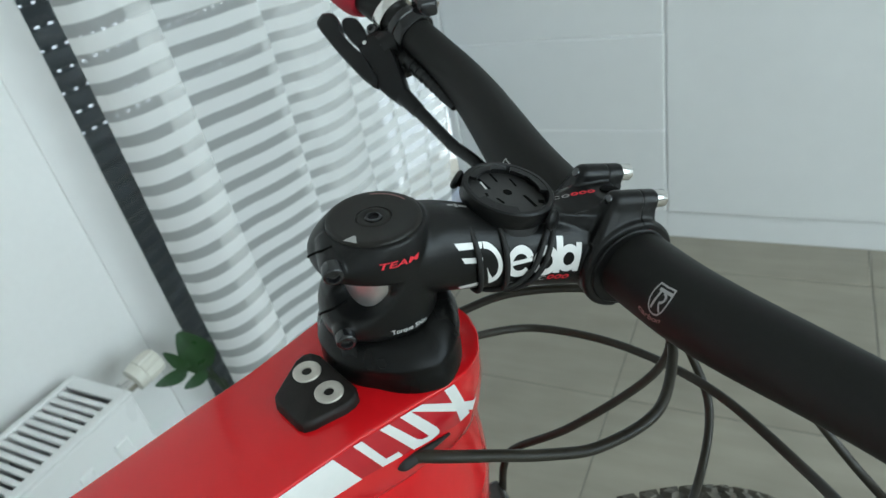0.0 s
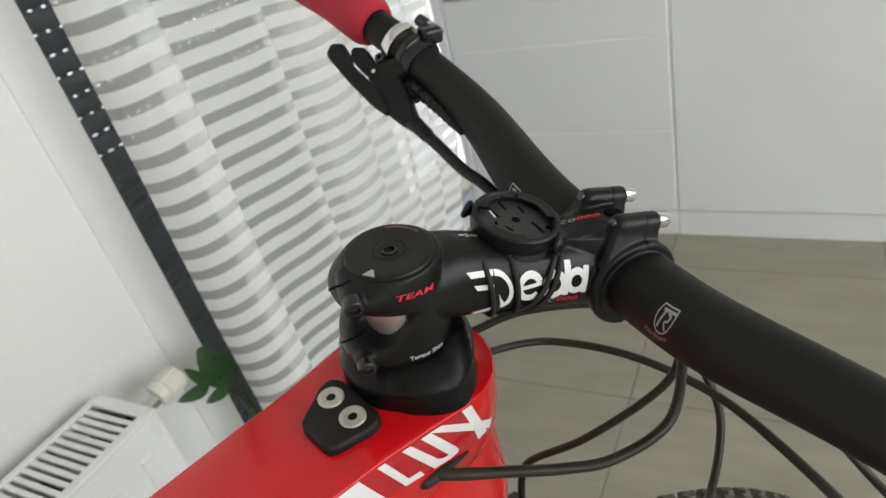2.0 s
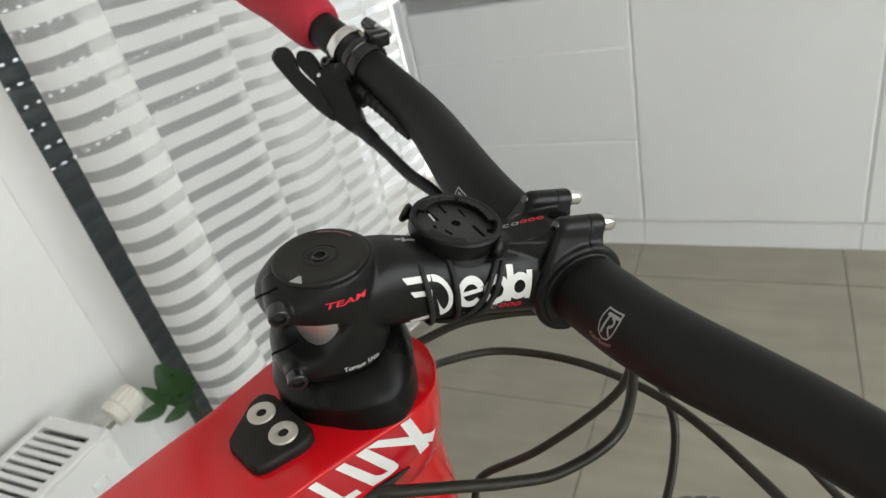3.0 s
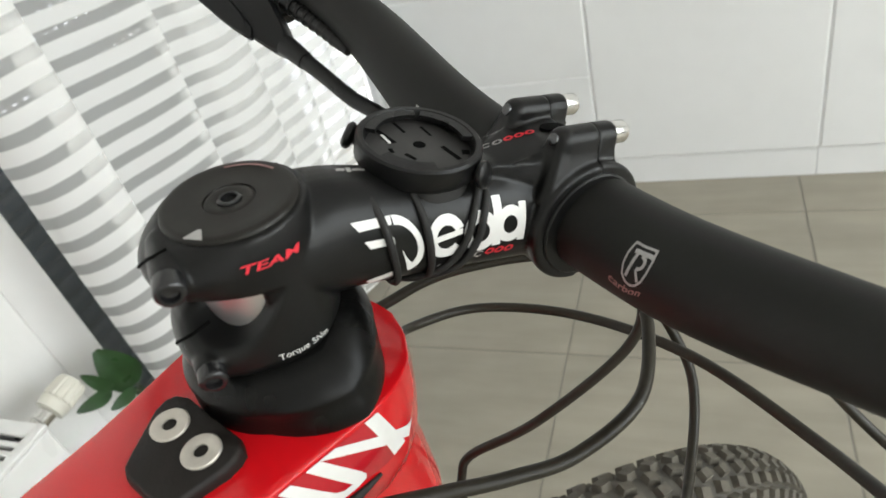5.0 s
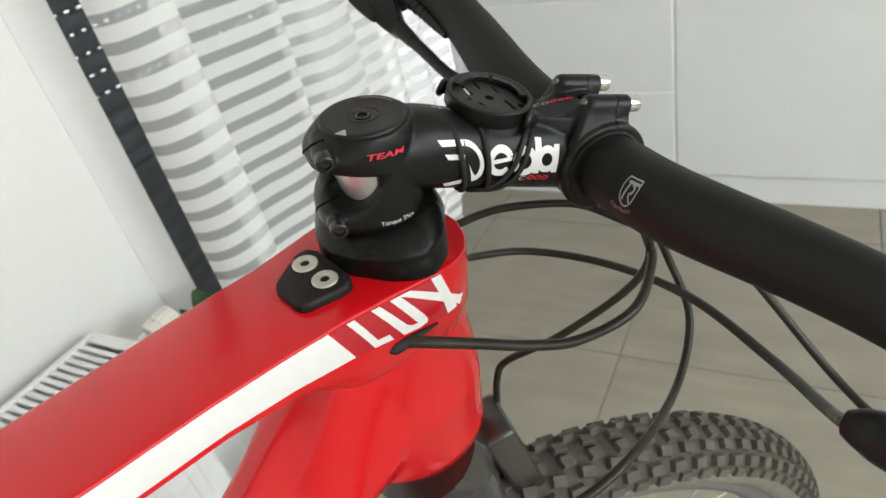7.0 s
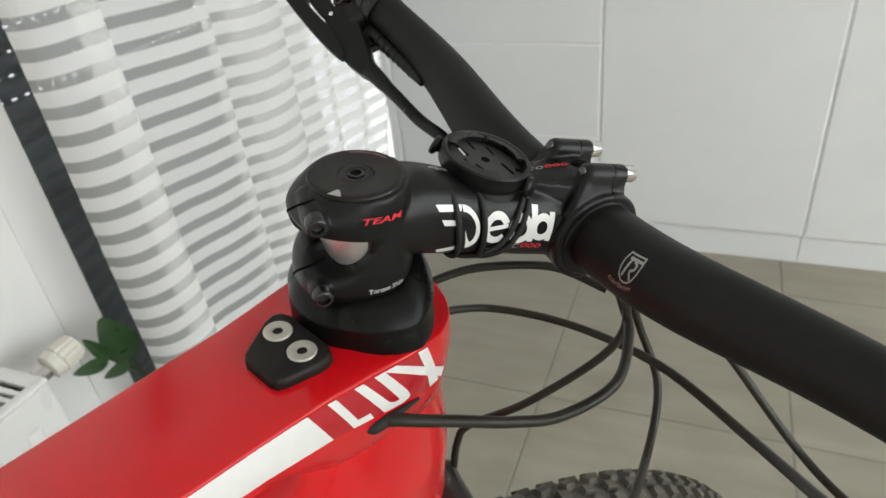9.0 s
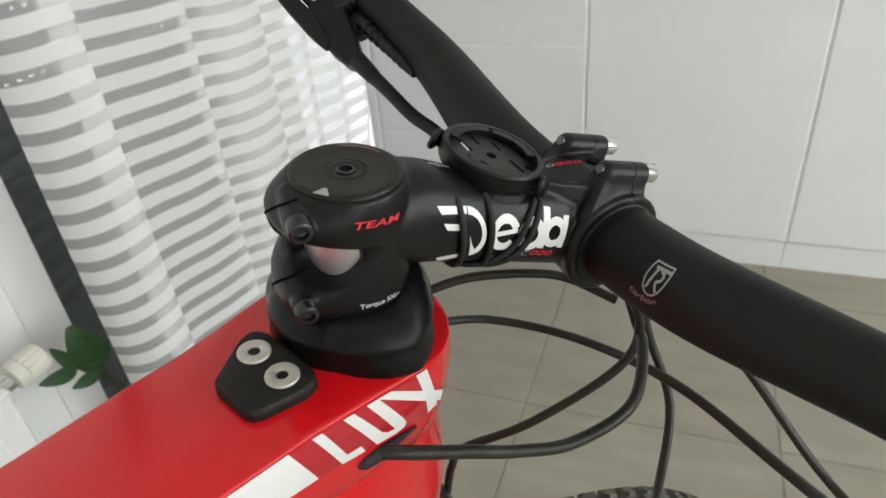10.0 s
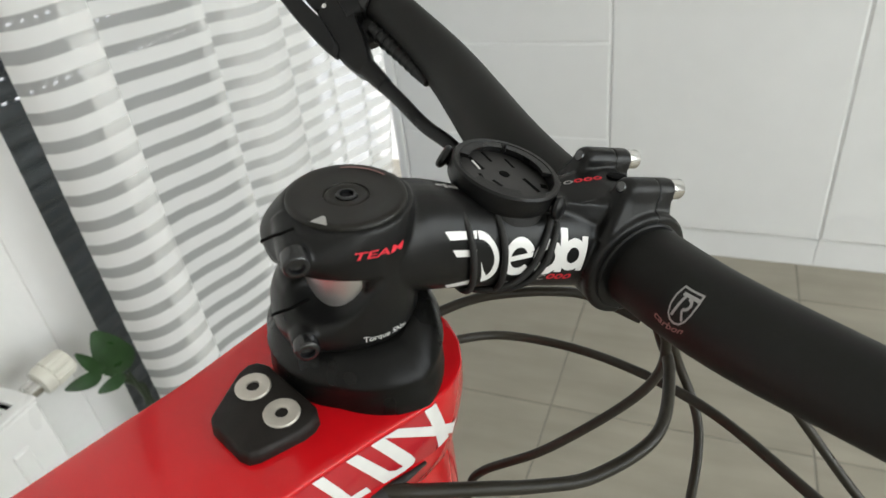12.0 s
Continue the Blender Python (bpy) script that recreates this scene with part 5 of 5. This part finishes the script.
def knob(t, a, lx, ly, h, skew=0.0):
    er = Vector((math.cos(t), 0, math.sin(t)))
    et = Vector((-math.sin(t), 0, math.cos(t)))
    ey = Vector((0, 1, 0))
    n = er * math.cos(a) + ey * math.sin(a)
    b = -er * math.sin(a) + ey * math.cos(a)
    c = AXLE + er * R0 + n * (RT * 0.96)
    d1 = (et * math.cos(skew) + b * math.sin(skew))
    d2 = (-et * math.sin(skew) + b * math.cos(skew))
    lo = [bm.verts.new(c + d1 * lx * i + d2 * ly * j - n * 1.0) for i, j in ((-1, -1), (1, -1), (1, 1), (-1, 1))]
    hi = [bm.verts.new(c + d1 * lx * 0.82 * i + d2 * ly * 0.8 * j + n * h) for i, j in ((-1, -1), (1, -1), (1, 1), (-1, 1))]
    bm.faces.new(hi)
    for i in range(4):
        j = (i + 1) % 4
        bm.faces.new((lo[i], lo[j], hi[j], hi[i]))


LUGS = 100
for k in range(LUGS):
    t = 2 * math.pi * k / LUGS
    d = 2 * math.pi / LUGS
    for side in (1, -1):
        knob(t, side * radians(11), 5.7, 4.2, 4.6, side * 0.14)
        knob(t + d * 0.5, side * radians(33), 5.9, 4.5, 4.8, -side * 0.18)
        knob(t, side * radians(56), 6.3, 4.8, 5.2, side * 0.10)
        knob(t + d * 0.5, side * radians(78), 6.9, 4.6, 3.4, 0.0)
hpart("tread", bm, TREAD, tyre, "rows of square rubber knobs", smooth=20)
rings = []
for k in range(120):
    t = 2 * math.pi * k / 120
    prof = ((322, -15), (312, -16.5), (304, -12), (298, 0), (304, 12), (312, 16.5), (322, 15), (318, 0))
    rings.append([(AXLE.x + r * math.cos(t), y, AXLE.z + r * math.sin(t)) for r, y in prof])
bm = bmesh.new()
loft(bm, rings + [rings[0]], cap=False)
bmesh.ops.remove_doubles(bm, verts=bm.verts[:], dist=0.01)
rim = hpart("rim", bm, RIM, tyre, "grey metal rim")
hub = hpart("hub", lathe(bmesh.new(), [(12, -46), (28, -40), (28, -36), (15, -30), (15, 30), (28, 36), (28, 40), (12, 46)], AXLE, (0, 1, 0), 32), SILVER, tyre, "silver hub")
for k in range(28):
    t = 2 * math.pi * k / 28
    s = 1 if k % 2 else -1
    t2 = t + s * 0.5 * (1 if k % 4 < 2 else -1)
    a = AXLE + Vector((26 * math.cos(t2), 38 * s, 26 * math.sin(t2)))
    b = AXLE + Vector((302 * math.cos(t), 2 * s, 302 * math.sin(t)))
    hpart("spoke", tube(bmesh.new(), [a, b], 1.0, 1, 6), SILVER, tyre)

# ---- hoses and cables ----
def hose(pts, r=2.6, material=HOSE, label="", name="hose"):
    return hpart(name, tube(bmesh.new(), pts, r, 8, 12), material, bike, label)


def from_frame(q):
    return BAR.inverted() @ (FRM @ Vector(q))


port = from_frame((-18, -36.5, -87))
hose([port, (-7, -39, -86.4), (3.5, -43, -88), (25, -46, -96.0), (48, -48.5, -105.5), (73, -51, -111), (105, -47, -108.5), (130, -25, -107), (138, -10, -104), (130, -4, -84), (112, -4, -62)], 2.6)
hose([(118, -10, -72), (135, -15, -100), (127, -17, -125), (91, -4, -161), (66, 14, -188), (59, 14, -200), (59, 16, -228), (59, 17, -262)], 2.3)
hose([from_frame((-14, 34, -96)), (30, 40, -118), (49, 47, -129), (66, 67, -146), (107, 67, -156), (142, 30, -152), (155, -29, -136), (151, -91, -123), (126, -136, -92), (103, -156, -63)], 2.5)
hose([from_frame((-10, 33, -92)), (30, 44, -101), (46, 42, -98.9), (64, 40, -94.7), (79, 36, -92.3), (103, 28, -92.5), (119, 20, -94.9), (135, 2, -100)], 2.3)
hose([(116, -6, -64), (140, -8, -96), (158, -6, -128), (160, -28, -155), (135, -54, -173), (80, -91, -152), (38, -100, -157), (-10, -90, -178), from_frame((-70, -24, -170))], 2.3)
hose([(118, -16, -58), (160, -32, -95), (180, -51, -122), (204, -86, -162), (206, -119, -168), (196, -150, -150), (150, -176, -104), (114, -184, -66)], 2.3)
hose([(66, 156, -29), (69, 144, -33), (72, 130, -36.5), (76, 110, -41.5), (82, 90, -45), (92, 62, -58), (106, 32, -67), (122, 10, -70), (142, -8, -74)], [4.2, 3.9, 3.6, 3.5, 3.4, 3.1, 2.7, 2.5, 2.3], PLASTIC)
hose([(65.2, 158, -28.4), (66.6, 153, -30), (69, 144, -33)], [5.2, 4.9, 4.3], PLASTIC, "black ferrule at the lever", "hose_ferrule")

# ---- floor tiles ----
single("floor", box(bmesh.new(), (WX - 0.3, ROOM_S, -0.08), (ROOM_E, 2.17, -0.0012)), GROUT, "grey stone-look tiled floor with narrow grout joints", "floor", "structure", smooth=0)
floor = bpy.data.objects["floor"]
T, GAP = 0.520, 0.004
tile_bm = box(bmesh.new(), (GAP / 2, GAP / 2, -0.009), (T - GAP / 2, T - GAP / 2, 0.0), 0.0012, 2)
tile_me = mesh_of("tile", tile_bm, TILE, 30)
for i in range(-2, 5):
    for j in range(-6, 3):
        x, y = -0.172 + T * i, 0.888 + T * j
        ob = new("tile", tile_me)
        ob.parent = floor
        ob.location = Vector((x, y, 0.0)) - floor.location
